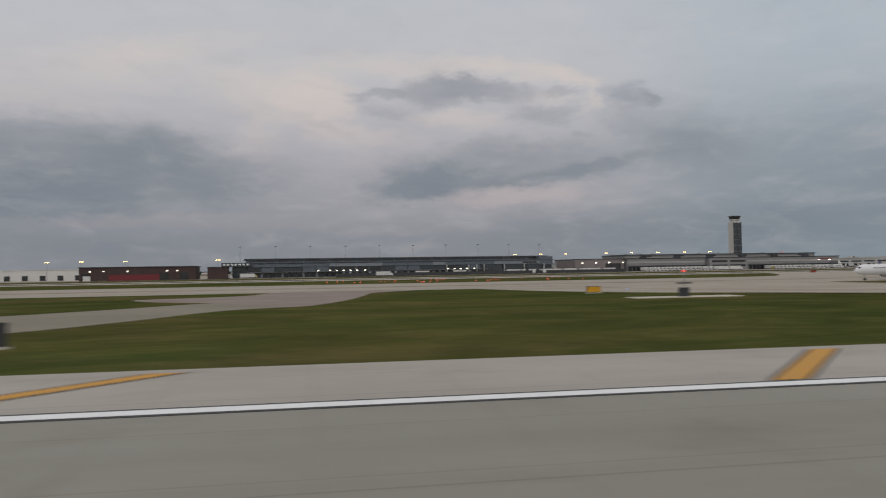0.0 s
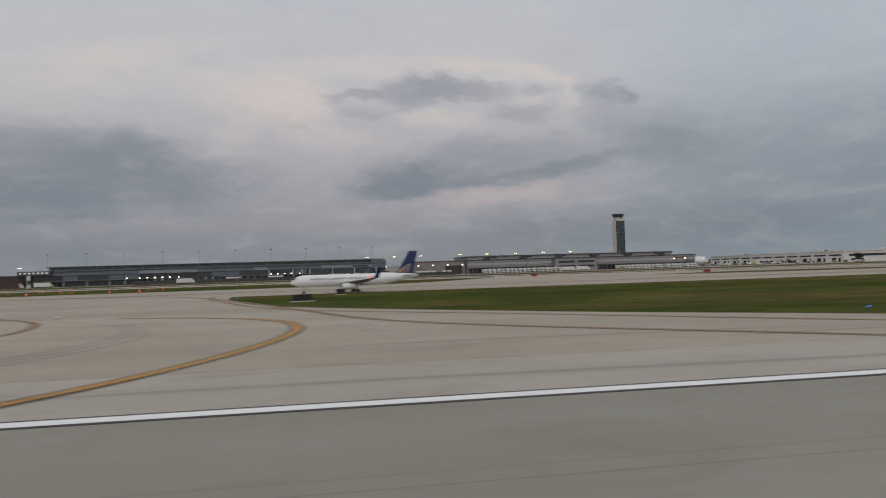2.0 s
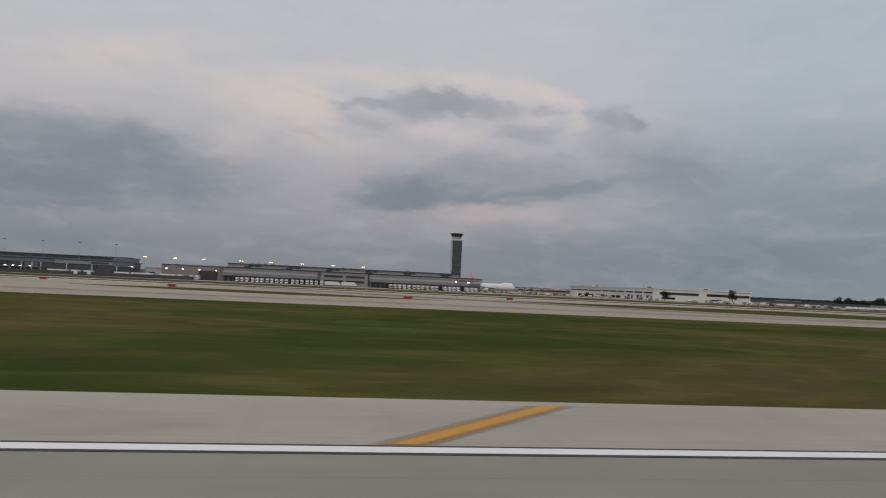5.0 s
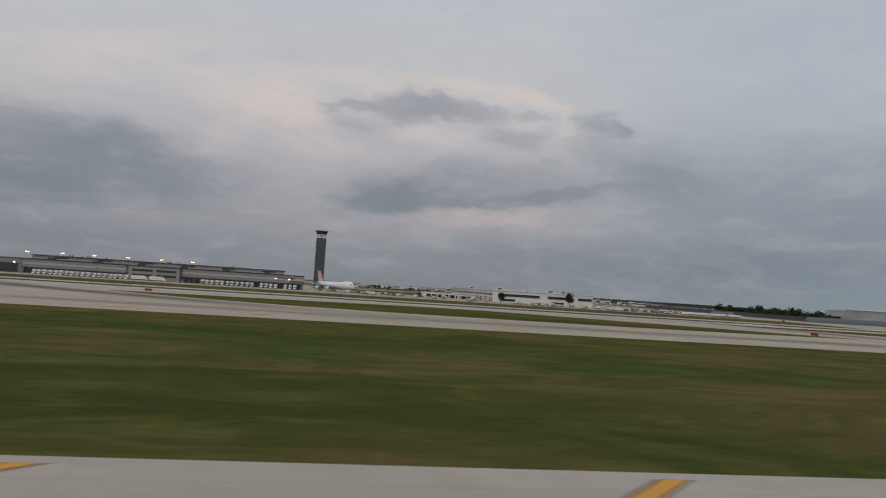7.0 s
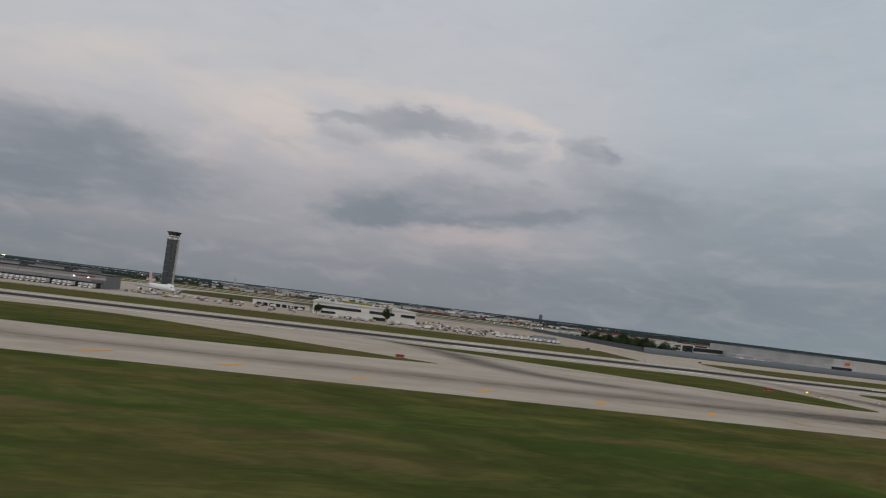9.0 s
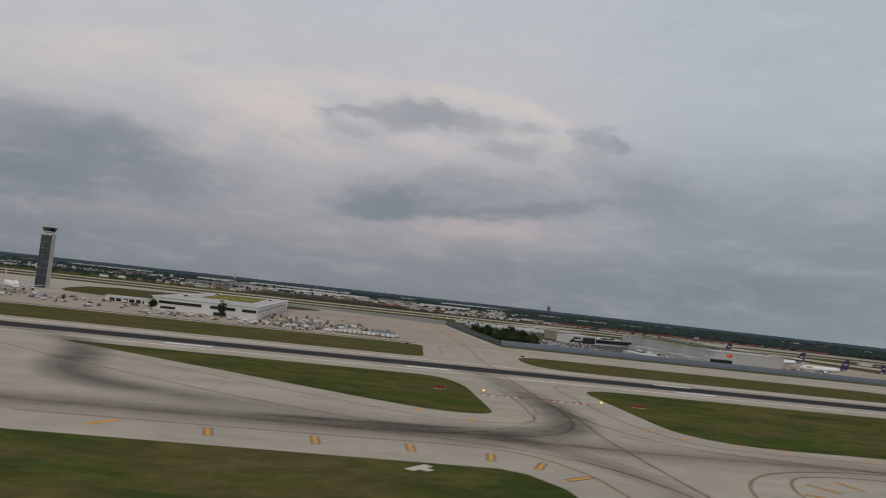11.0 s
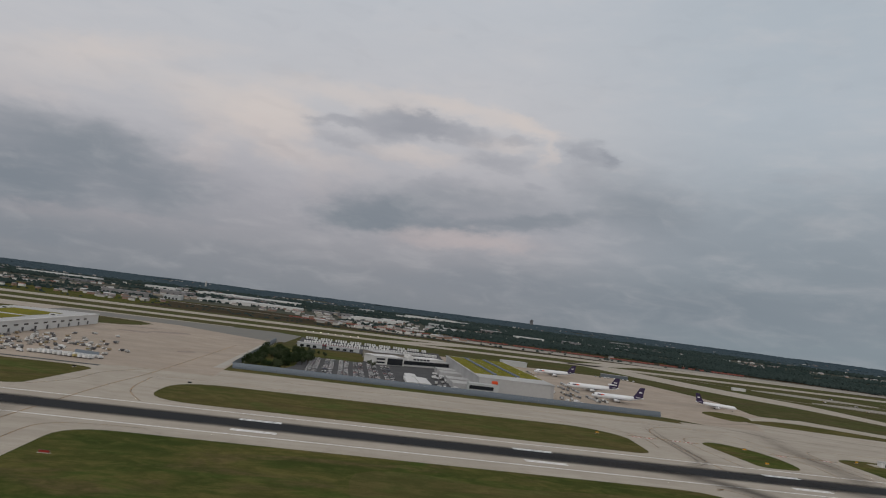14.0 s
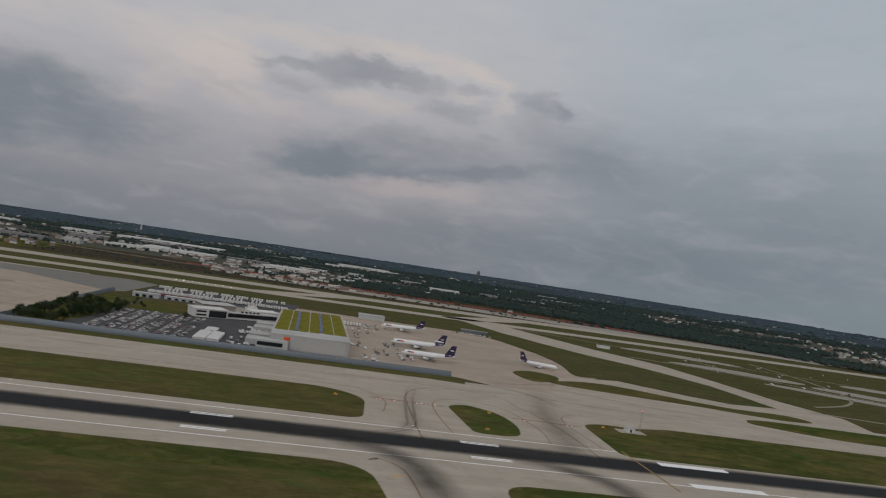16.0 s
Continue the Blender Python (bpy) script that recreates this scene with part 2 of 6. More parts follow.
def concrete_mat(name, base, stain, sx, sy, amount=0.5):
    m = bpy.data.materials.new(name)
    m.use_nodes = True
    n = Nodes(m.node_tree)
    p = m.node_tree.nodes["Principled BSDF"]
    streak = n.noise(n.coords(sx / K, sy / K, 1), 1.0, 6, 0.62, 0.2)
    blot = n.noise(n.coords(0.035 / K, 0.05 / K, 1), 1.0, 5, 0.6)
    grit = n.noise(n.coords(2.2 / K, 2.2 / K, 1), 1.0, 4, 0.7)
    c = n.mix(n.math("MULTIPLY", n.ramp(streak, (0.40, 0.0), (0.74, 1.0)), amount), base, stain)
    c = n.mix(n.math("MULTIPLY", n.ramp(blot, (0.42, 0.0), (0.66, 1.0)), 0.6), c, (base[0] * .76, base[1] * .74, base[2] * .72))
    spot = n.noise(n.coords(0.11 / K, 0.16 / K, 1), 1.0, 6, 0.66, 0.6)
    c = n.mix(n.math("MULTIPLY", n.ramp(spot, (0.54, 0.0), (0.74, 1.0)), 0.45), c, (stain[0] * .8, stain[1] * .78, stain[2] * .76))
    c = n.mix(n.math("MULTIPLY", n.math("SUBTRACT", grit, 0.35), 0.35, 0.0, True), c, tuple(v * 1.15 for v in base))
    slab = n.add("ShaderNodeTexBrick")
    n.link(n.coords(1, 1, 1), slab.inputs["Vector"])
    slab.offset, slab.inputs["Scale"].default_value = 0.0, 1.0
    slab.inputs["Brick Width"].default_value = slab.inputs["Row Height"].default_value = 6.1 * K
    slab.inputs["Mortar Size"].default_value, slab.inputs["Mortar Smooth"].default_value = 0.06 * K, 0.3
    slab.inputs["Color1"].default_value, slab.inputs["Color2"].default_value = (0.96, 0.96, 0.955, 1), (1, 1, 1, 1)
    slab.inputs["Mortar"].default_value = (0.84, 0.83, 0.82, 1)
    c = n.mix(0.8, c, slab.outputs[0], "MULTIPLY")
    n.link(c, p.inputs["Base Color"])
    p.inputs["Roughness"].default_value, p.inputs["Specular IOR Level"].default_value = 0.85, 0.12
    return m


def paint_mat(name, base, wear=0.35):
    m = mat(name, base, tuple(v * 0.55 + 0.10 for v in base), 0.6, 0.5, 6.0, wear)
    return m


def rubber_mat(name, strength, hard=1.8, fade=6.0, dense=False):
    """Tyre rubber rubbed into the slabs: opaque in the middle of its band, thinning to the edges."""
    m = bpy.data.materials.new(name)
    m.use_nodes = True
    n = Nodes(m.node_tree)
    p = m.node_tree.nodes["Principled BSDF"]
    p.inputs["Base Color"].default_value = (0.019, 0.021, 0.024, 1) if dense else ((0.045, 0.040, 0.037, 1) if strength > .5 else (0.120, 0.098, 0.080, 1))
    p.inputs["Roughness"].default_value, p.inputs["Specular IOR Level"].default_value = 0.8, 0.1
    uv = n.add("ShaderNodeTexCoord")
    s = n.add("ShaderNodeSeparateXYZ")
    n.link(uv.outputs["UV"], s.inputs[0])
    across = n.math("MULTIPLY", n.math("SUBTRACT", 1.0, n.math("ABSOLUTE", n.math("SUBTRACT", n.math("MULTIPLY", s.outputs[1], 2.0), 1.0))), 1.0)
    along = n.math("MULTIPLY", n.math("SUBTRACT", 1.0, n.math("ABSOLUTE", n.math("SUBTRACT", n.math("MULTIPLY", s.outputs[0], 2.0), 1.0))), fade, 0.0, True)
    along = n.math("MULTIPLY", along, n.math("SUBTRACT", 2.0, along)) if fade > 3 else along
    mp = n.add("ShaderNodeMapping")
    mp.inputs["Scale"].default_value = (2.0, 20.0, 1)
    n.link(uv.outputs["UV"], mp.inputs[0])
    lines = n.noise(mp.outputs[0], 1.0, 6, 0.65)
    blotch = n.noise(n.coords(0.05 / K, 0.05 / K, 1), 1.0, 5, 0.6)
    streak = n.math("ADD", 0.68, n.math("MULTIPLY", n.ramp(lines, (0.30, 0.0), (0.70, 1.0)), 0.32))
    streak = n.math("MULTIPLY", streak, n.math("ADD", 0.72, n.ramp(blotch, (0.35, 0.0), (0.65, 0.42))))
    if dense:
        streak = n.math("ADD", 0.55, n.math("MULTIPLY", streak, 0.5))
    a = n.math("MULTIPLY", n.math("MULTIPLY", n.ramp(across, (0.0, 0.0), (0.9, 1.0)), streak), along)
    n.link(n.math("MULTIPLY", n.math("MULTIPLY", a, hard, 0.0, True), strength), p.inputs["Alpha"])
    return m


def glow(name, colour, power):
    m = bpy.data.materials.new(name)
    m.use_nodes = True
    p = m.node_tree.nodes["Principled BSDF"]
    p.inputs["Base Color"].default_value = (*colour, 1)
    p.inputs["Emission Color"].default_value, p.inputs["Emission Strength"].default_value = (*colour, 1), power
    return m


def tinted(name, stops, rough=0.35):
    """A paint whose colour differs from object to object."""
    m = bpy.data.materials.new(name)
    m.use_nodes = True
    n = Nodes(m.node_tree)
    p = m.node_tree.nodes["Principled BSDF"]
    info = n.add("ShaderNodeObjectInfo")
    r = n.ramp(info.outputs["Random"], *stops)
    r.node.color_ramp.interpolation = "CONSTANT"
    g = n.noise(n.coords(), 1.2 / K, 3)
    n.link(n.mix(n.math("MULTIPLY", g, 0.3), r, (0.25, 0.24, 0.22)), p.inputs["Base Color"])
    p.inputs["Roughness"].default_value = rough
    return m


GRASS = grass_mat("mown_grass", (.039, .057, .015), (.110, .098, .034), (.108, .082, .042))
GRASS_DRY = grass_mat("dry_grass", (.067, .070, .025), (.110, .092, .038), (.086, .064, .034))
CLAD_MID = mat("mid_grey_cladding", (.150, .152, .160), (.115, .116, .122), .55, .05, 1.0, .5)
SLAB = concrete_mat("runway_concrete", (.300, .290, .258), (.215, .206, .182), .004, .22, .45)
SLAB_S = concrete_mat("shoulder_concrete", (.415, .388, .352), (.31, .285, .26), .010, .16, .5)
SLAB_T = concrete_mat("taxiway_concrete", (.400, .363, .310), (.262, .230, .194), .012, .08, .55)
SLAB_A = concrete_mat("apron_concrete", (.385, .325, .268), (.24, .21, .18), .012, .02, .75)
ASPHALT = mat("asphalt", (.060, .061, .065), (.11, .11, .11), .9, .08, 2.0, .5, spec=.1)
TRACK = mat("works_track", (.27, .245, .20), (.18, .165, .13), .95, .03, .6, .7, spec=.1)
OLD_PAVE = mat("brown_pavement", (.22, .17, .145), (.30, .26, .23), .85, .1, 2.0, .6)
GRAVEL = mat("gravel", (.30, .275, .24), (.20, .19, .16), .9, .06, 1.5, .6)
WHITE_P = paint_mat("white_marking", (.82, .83, .84), .25)
YELLOW_P = paint_mat("yellow_marking", (.55, .265, .018), .35)
BLACK_P = mat("black_marking", (.026, .026, .028), (.07, .07, .07), .7, .4, 5, .5)
RED_P = mat("red_marking", (.33, .045, .035), (.22, .08, .07), .7, .4, 5, .5)
RUBBER = rubber_mat("tyre_rubber", .93, 1.9, 6.0, True)
RUBBER_M = rubber_mat("tyre_rubber_worn", .17, 1.5, 2.0)
RUBBER_L = rubber_mat("tyre_rubber_thin", .15, 1.6, 2.5)
SMEAR_S = rubber_mat("tyre_smear_dense", .52, 1.1, 1.4)
SMEAR_M = rubber_mat("tyre_smear", .32, 1.1, 1.4)
SMEAR_L = rubber_mat("tyre_smear_faint", .20, 1.1, 1.4)
YELLOW_W = paint_mat("worn_yellow_marking", (.36, .185, .03), .7)
STEEL_D = mat("dark_steel", (.035, .036, .04), (.06, .06, .065), .5, .3, 4, .5)
STEEL = mat("grey_steel", (.30, .31, .32), (.22, .22, .22), .45, .3, 4, .4, metal=.3)
FENCE_M = mat("blast_fence_metal", (.135, .160, .188), (.100, .120, .142), .5, .04, 1.2, .6, metal=.35)
CLAD_BLUE = mat("blue_grey_cladding", (.118, .142, .172), (.085, .103, .125), .5, .05, 1.0, .5)
CLAD_DARK = mat("dark_cladding", (.060, .068, .080), (.042, .048, .056), .5, .05, 1.0, .5)
CLAD_LIGHT = mat("light_cladding", (.44, .46, .46), (.33, .35, .36), .55, .05, 1.0, .4)
CLAD_GREY = mat("grey_cladding", (.235, .232, .238), (.18, .175, .178), .55, .05, 1.0, .5)
CLAD_SKY = mat("pale_blue_cladding", (.215, .245, .275), (.165, .19, .215), .5, .05, 1.0, .5)
CLAD_PALE = mat("pale_grey_cladding", (.34, .335, .34), (.27, .265, .27), .55, .05, 1.0, .5)
CLAD_MAUVE = mat("mauve_grey_cladding", (.215, .190, .190), (.16, .14, .14), .6, .05, 1.0, .5)
ROOF_G = mat("roof_membrane", (.42, .42, .42), (.30, .30, .30), .8, .03, .6, .6)
WHITE_W = mat("white_wall_panel", (.62, .62, .61), (.50, .495, .48), .6, .04, .8, .45)
WHITE_R = mat("white_roof", (.56, .56, .56), (.42, .42, .41), .7, .02, .5, .5)
SEDUM = mat("sedum_roof", (.190, .168, .018), (.098, .108, .022), .95, .09, 1.2, .85, spec=.05)
GLASS_D = mat("dark_glazing", (.016, .019, .023), (.03, .034, .04), .12, .1, 1, .4, spec=.6)
GLASS_T = mat("tower_glazing", (.046, .058, .068), (.030, .038, .046), .25, .05, .5, .6, spec=.5)
CREAM = mat("cream_concrete", (.46, .45, .43), (.38, .37, .35), .7, .05, 1, .4)
BRICK = mat("dark_brick", (.060, .042, .042), (.085, .056, .052), .85, .2, 3, .6)
RED_PANEL = mat("red_panel", (.17, .030, .036), (.12, .024, .028), .6, .1, 2, .4)
PLANE_W = mat("white_aircraft_paint", (.74, .75, .77), (.66, .67, .69), .3, .15, 2, .35, spec=.5)
PLANE_B = mat("navy_tail_paint", (.014, .028, .095), (.02, .036, .11), .3, .2, 2, .3, spec=.5)
PLANE_P = mat("purple_tail_paint", (.026, .014, .056), (.036, .02, .07), .3, .2, 2, .3, spec=.5)
PLANE_PK = mat("pink_tail_paint", (.55, .28, .32), (.70, .62, .64), .35, .15, 1, .6)
PLANE_G = mat("grey_wing_paint", (.36, .37, .39), (.28, .29, .31), .4, .2, 2, .4)
GOLD = mat("pale_gold_paint", (.50, .36, .26), (.42, .30, .22), .4, .4, 3, .3)
ORANGE = mat("orange_red_paint", (.62, .075, .018), (.5, .06, .015), .5, .4, 3, .3)
TYRE = mat("tyre", (.018, .018, .02), (.03, .03, .03), .8, 2, 9, .4)
BARK = mat("bark", (.075, .058, .042), (.045, .036, .028), .9, 1.0, 6, .6)
LEAF = mat("leaves", (.018, .032, .012), (.036, .050, .018), .9, .25, 2.2, .8, spec=.1)
LEAF_L = mat("light_leaves", (.030, .046, .016), (.052, .062, .023), .8, .25, 2.2, .8)
# distance haze put into the base colour: bluer and lighter than near leaves
WOODS_HAZED = mat("hazed_horizon_woods", (.050, .074, .090), (.068, .092, .106), 1.0, .003, .03, .8, spec=0.0)
SCRUB = mat("brown_scrub", (.050, .044, .030), (.080, .064, .046), 1.0, .012, .1, .8, spec=0.0)
GRASS_FAR = grass_mat("dull_far_grass", (.058, .064, .027), (.088, .080, .040), (.078, .062, .040))
BLUE_PAVE = mat("grey_old_pavement", (.165, .168, .160), (.22, .20, .17), .9, .03, .5, .6, spec=.1)
# nearer woods carry a milder blue-grey haze tint in their base colour
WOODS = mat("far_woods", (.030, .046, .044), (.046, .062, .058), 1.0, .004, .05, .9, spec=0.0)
SIGN_BLACK = mat("black_sign_face", (.016, .017, .017), (.03, .03, .03), .5, 1, 6, .3)
SIGN_YELLOW = mat("yellow_sign_face", (.60, .31, .015), (.48, .24, .015), .5, 1, 6, .3)
SIGN_RED = mat("red_sign_face", (.27, .026, .018), (.20, .03, .025), .5, 1, 6, .3)
PAD = mat("concrete_pad", (.52, .475, .40), (.40, .36, .31), .85, .5, 5, .4)
CAR_PAINT = tinted("car_paint", ((0, (.62, .62, .62)), (.3, (.035, .037, .042)), (.5, (.17, .18, .19)), (.66, (.70, .70, .69)), (.8, (.03, .045, .10)), (.9, (.20, .025, .02))))
VAN_PAINT = tinted("van_paint", ((0, (.76, .76, .75)), (.35, (.70, .71, .72)), (.6, (.62, .62, .60)), (.8, (.78, .78, .78)), (.93, (.42, .34, .12))))
GEAR_PAINT = tinted("ground_gear_paint", ((0, (.42, .42, .42)), (.26, (.09, .09, .10)), (.46, (.28, .27, .25)), (.64, (.06, .06, .07)), (.78, (.30, .22, .12)), (.88, (.62, .62, .61))))
LAMP_Y = glow("sodium_lamp", (1.0, .66, .24), 5.0)
LAMP_W = glow("white_lamp", (1.0, .92, .76), 3.0)
LAMP_R = glow("red_lamp", (1.0, .06, .06), 3.0)
LAMP_D = glow("dim_red_lamp", (1.0, .16, .14), 1.1)
LAMP_A = glow("amber_lamp", (1.0, .5, .03), 2.6)
LAMP_B = glow("blue_lamp", (.1, .35, 1.0), 1.3)


# ---- building helpers (true metres) ----
def raw(name, verts, faces, material, smooth=False):
    me = bpy.data.meshes.new(name)
    me.from_pydata([(v[0] * K, v[1] * K, v[2] * K) for v in verts], [], faces)
    me.materials.append(material)
    if smooth:
        me.polygons.foreach_set("use_smooth", [True] * len(me.polygons))
    return me


def under(ob, parent):
    ob.parent = parent
    return ob


def place(x, y, z=0.0, rz=0.0):
    return pose(x * K, y * K, z * K, 0, 0, rz)


def thing(name, x, y, z, rz, label, category, group="", kind=""):
    ob = new(name)
    ob.empty_display_size = 0.5
    ob.matrix_basis = place(x, y, z, rz)
    return tagged(ob, label, category, group, kind)


BOX_F = [(3, 2, 1, 0), (4, 5, 6, 7), (0, 1, 5, 4), (1, 2, 6, 5), (2, 3, 7, 6), (3, 0, 4, 7)]


def box_v(x0, x1, y0, y1, z0, z1):
    return [(x, y, z) for z in (z0, z1) for x, y in ((x0, y0), (x1, y0), (x1, y1), (x0, y1))]


def slab(name, parent, x0, x1, y0, y1, z0, z1, material, label=""):
    """A box as one part."""
    return tagged(under(new(name, raw(name, box_v(x0, x1, y0, y1, z0, z1), BOX_F, material)), parent), label)


def joined(name, parent, boxes, material, label=""):
    """Several boxes as one part."""
    v, f = [], []
    for b in boxes:
        o = len(v)
        v += box_v(*b)
        f += [tuple(i + o for i in q) for q in BOX_F]
    return tagged(under(new(name, raw(name, v, f, material)), parent), label)


def row(name, parent, mesh, places, label=""):
    """Alike parts on one mesh."""
    for p in places:
        ob = tagged(under(new(name, mesh), parent), label)
        ob.matrix_basis = place(*p)


def prism(pts, z0, z1):
    n = len(pts)
    v = [(x, y, z0) for x, y in pts] + [(x, y, z1) for x, y in pts]
    f = [tuple(range(n - 1, -1, -1)), tuple(range(n, 2 * n))] + [(i, (i + 1) % n, n + (i + 1) % n, n + i) for i in range(n)]
    return v, f


def tube(rings, n=14, cap=True):
    """Rings of (x, y, z, ry, rz) along x, joined into a skin."""
    v, f = [], []
    for x, y, z, ry, rz in rings:
        for i in range(n):
            a = 2 * math.pi * i / n
            v.append((x, y + ry * math.cos(a), z + rz * math.sin(a)))
    for r in range(len(rings) - 1):
        for i in range(n):
            j = (i + 1) % n
            f.append((r * n + i, r * n + n + i, r * n + n + j, r * n + j))
    if cap:
        f += [tuple(range(n)), tuple(range(len(v) - 1, len(v) - n - 1, -1))]
    return v, f


def rod(p, q, r0, r1, n=8):
    """A tapered round bar from p to q."""
    p, q = Vector(p), Vector(q)
    d = (q - p).normalized()
    u = d.orthogonal().normalized()
    w = d.cross(u)
    v = []
    for c, r in ((p, r0), (q, r1)):
        for i in range(n):
            a = 2 * math.pi * i / n
            v.append(tuple(c + (u * math.cos(a) + w * math.sin(a)) * r))
    f = [(i, (i + 1) % n, n + (i + 1) % n, n + i) for i in range(n)] + [tuple(range(n - 1, -1, -1)), tuple(range(n, 2 * n))]
    return v, f


def merge(*parts):
    v, f = [], []
    for pv, pf in parts:
        o = len(v)
        v += pv
        f += [tuple(i + o for i in q) for q in pf]
    return v, f


def piece(name, parent, vf, material, label="", smooth=False):
    return tagged(under(new(name, raw(name, vf[0], vf[1], material, smooth)), parent), label)


def smooth_line(pts, closed=True, steps=6):
    """A curve through the points."""
    n, outp = len(pts), []
    idx = range(n) if closed else range(n - 1)
    for i in idx:
        p0, p1, p2, p3 = (pts[(i + k) % n] if closed else pts[min(max(i + k, 0), n - 1)] for k in (-1, 0, 1, 2))
        for s in range(steps):
            t = s / steps
            outp.append(tuple(0.5 * (2 * b + (c - a) * t + (2 * a - 5 * b + 4 * c - d) * t * t + (3 * b - a - 3 * c + d) * t ** 3) for a, b, c, d in zip(p0, p1, p2, p3)))
    if not closed:
        outp.append(pts[-1])
    return outp


def round_off(pts, radii, steps=6):
    """A polygon with each corner rounded by its radius."""
    outp, n = [], len(pts)
    for i in range(n):
        p, a, b = Vector(pts[i]), Vector(pts[i - 1]), Vector(pts[(i + 1) % n])
        r = radii[i] if isinstance(radii, (list, tuple)) else radii
        ta, tb = (a - p).normalized(), (b - p).normalized()
        r = min(r, (a - p).length * 0.49, (b - p).length * 0.49)
        if r < 0.1:
            outp.append(tuple(p))
            continue
        s, e = p + ta * r, p + tb * r
        for k in range(steps + 1):
            t = k / steps
            outp.append(tuple(s * (1 - t) ** 2 + p * 2 * t * (1 - t) + e * t * t))
    return outp


def area(name, pts, z, material, label, category, kind="structure", parent=None):
    """A flat region, as a thin sheet with sunk edges."""
    v = [(x, y, z) for x, y in pts] + [(x, y, z - 0.25) for x, y in pts]
    n = len(pts)
    turn = sum(a[0] * b[1] - b[0] * a[1] for a, b in zip(pts, pts[1:] + pts[:1]))
    top = tuple(range(n)) if turn > 0 else tuple(range(n - 1, -1, -1))
    ob = new(name, raw(name, v, [top] + [(i, (i + 1) % n, n + (i + 1) % n, n + i) for i in range(n)], material))
    if parent:
        return tagged(under(ob, parent), label)
    return tagged(ob, label, category, kind=kind)


def ribbon(name, pts, width, z, material, parent, label=""):
    """A band along a line, with its length and breadth as texture coordinates."""
    v, n = [], len(pts)
    for i, p in enumerate(pts):
        a, b = Vector(pts[max(i - 1, 0)]), Vector(pts[min(i + 1, n - 1)])
        d = (b - a).normalized()
        w = width[i] if isinstance(width, (list, tuple)) else width
        for s in (-0.5, 0.5):
            v.append((p[0] - d[1] * w * s, p[1] + d[0] * w * s, z))
    f = [(2 * i, 2 * i + 2, 2 * i + 3, 2 * i + 1) for i in range(n - 1)]
    me = raw(name, v, f, material)
    uv = me.uv_layers.new(name="UVMap")
    for poly in me.polygons:
        for li in poly.loop_indices:
            vi = me.loops[li].vertex_index
            uv.data[li].uv = (vi // 2 / (n - 1), vi % 2)
    return tagged(under(new(name, me), parent), label)

# ---- ground and pavements ----
R_G = 8450
rim = [(600 + R_G * math.cos(i * math.pi / 48), R_G * math.sin(i * math.pi / 48)) for i in range(96)]
ground = new("ground", raw("ground", [(600, 0, 0)] + [(x, y, 0) for x, y in rim], [(0, i + 1, (i + 1) % 96 + 1) for i in range(96)], GRASS))
tagged(ground, "mown airfield grass with olive and brown streaks", "grass", kind="structure")

XW, XE = -2600, 3200
area("far_field", [(XW, 640), (XE, 640), (XE + 1500, 1900), (XW - 1000, 1900)], .015, GRASS_FAR, "dull olive grass between far runways", "grass")
area("scrub_belt", smooth_line([(XW, 1780), (-400, 1770), (600, 1760), (1400, 1740), (2400, 1560), (3600, 1450), (3600, 1700), (2400, 1900), (1400, 2140), (900, 2230), (300, 2080), (-400, 2140), (XW, 2100)], True, 4), .025, SCRUB, "brown scrub and rail land beyond the airfield", "scrub")
area("green_field", smooth_line([(430, 1700), (640, 1690), (700, 1900), (660, 2120), (420, 2200), (200, 2060), (120, 1800)], True, 4), .035, GRASS, "green field beyond the far runway", "grass")
runway = area("runway", [(XW, -28.6), (XE, -28.6), (XE, 28.6), (XW, 28.6)], .03, SLAB, "grey concrete runway with painted edge stripes", "runway")
for y0, y1 in ((28.6, 40.8), (-45, -28.6)):
    area("runway_shoulder", [(XW, y0), (XE, y0), (XE, y1), (XW, y1)], .03, SLAB_S, "pale concrete shoulder beside the runway stripe", "runway")
airfield = area("pavement", [(XW, 185), (XE, 185), (XE, 640), (1900, 690), (1050, 690), (1050, 1230), (966, 1230), (966, 1330), (-700, 1330), (-700, 625), (XW, 625)],
                .03, SLAB_T, "pale concrete taxiways and second runway", "taxiway")

# the link from the runway to the taxiway, with its flared corners
LINK_W = smooth_line([(74, 40.5), (90, 41), (97, 43.5), (103, 49), (109, 56), (112.5, 63), (114, 71), (112, 81), (105, 94), (96, 106), (80, 121), (66, 131), (52, 150), (44, 170), (40, 186)], False)
LINK_E = smooth_line([(136, 186), (137, 170), (139, 153), (147, 123), (159, 104), (180, 78), (195, 63), (208, 50), (217, 43.5), (228, 41), (240, 40.5)], False)
link = area("pavement", LINK_W + LINK_E, .045, SLAB_T, "flared concrete link between runway and taxiway", "taxiway")
area("pavement", smooth_line([(-130, 40), (-60, 44), (-35, 62), (-26, 71), (-19, 84), (-11, 103), (-2, 110), (2, 122), (-14, 130), (-26, 115), (-36, 103), (-52, 88), (-90, 68), (-140, 58)], True, 3), .04, TRACK, "worn tan track through the grass", "track")
area("pavement", smooth_line([(-3, 108), (5, 126), (10, 150), (14, 170), (26, 187), (-6, 187), (-13, 166), (-22, 158), (-33, 152), (-27, 139), (-14, 127)], True, 3), .044, OLD_PAVE, "old brown concrete turn-off through the grass", "taxiway")
rings = thing("mown_rings", 0, 0, 0, 0, "paler mowing rings in the grass", "grass", kind="structure")
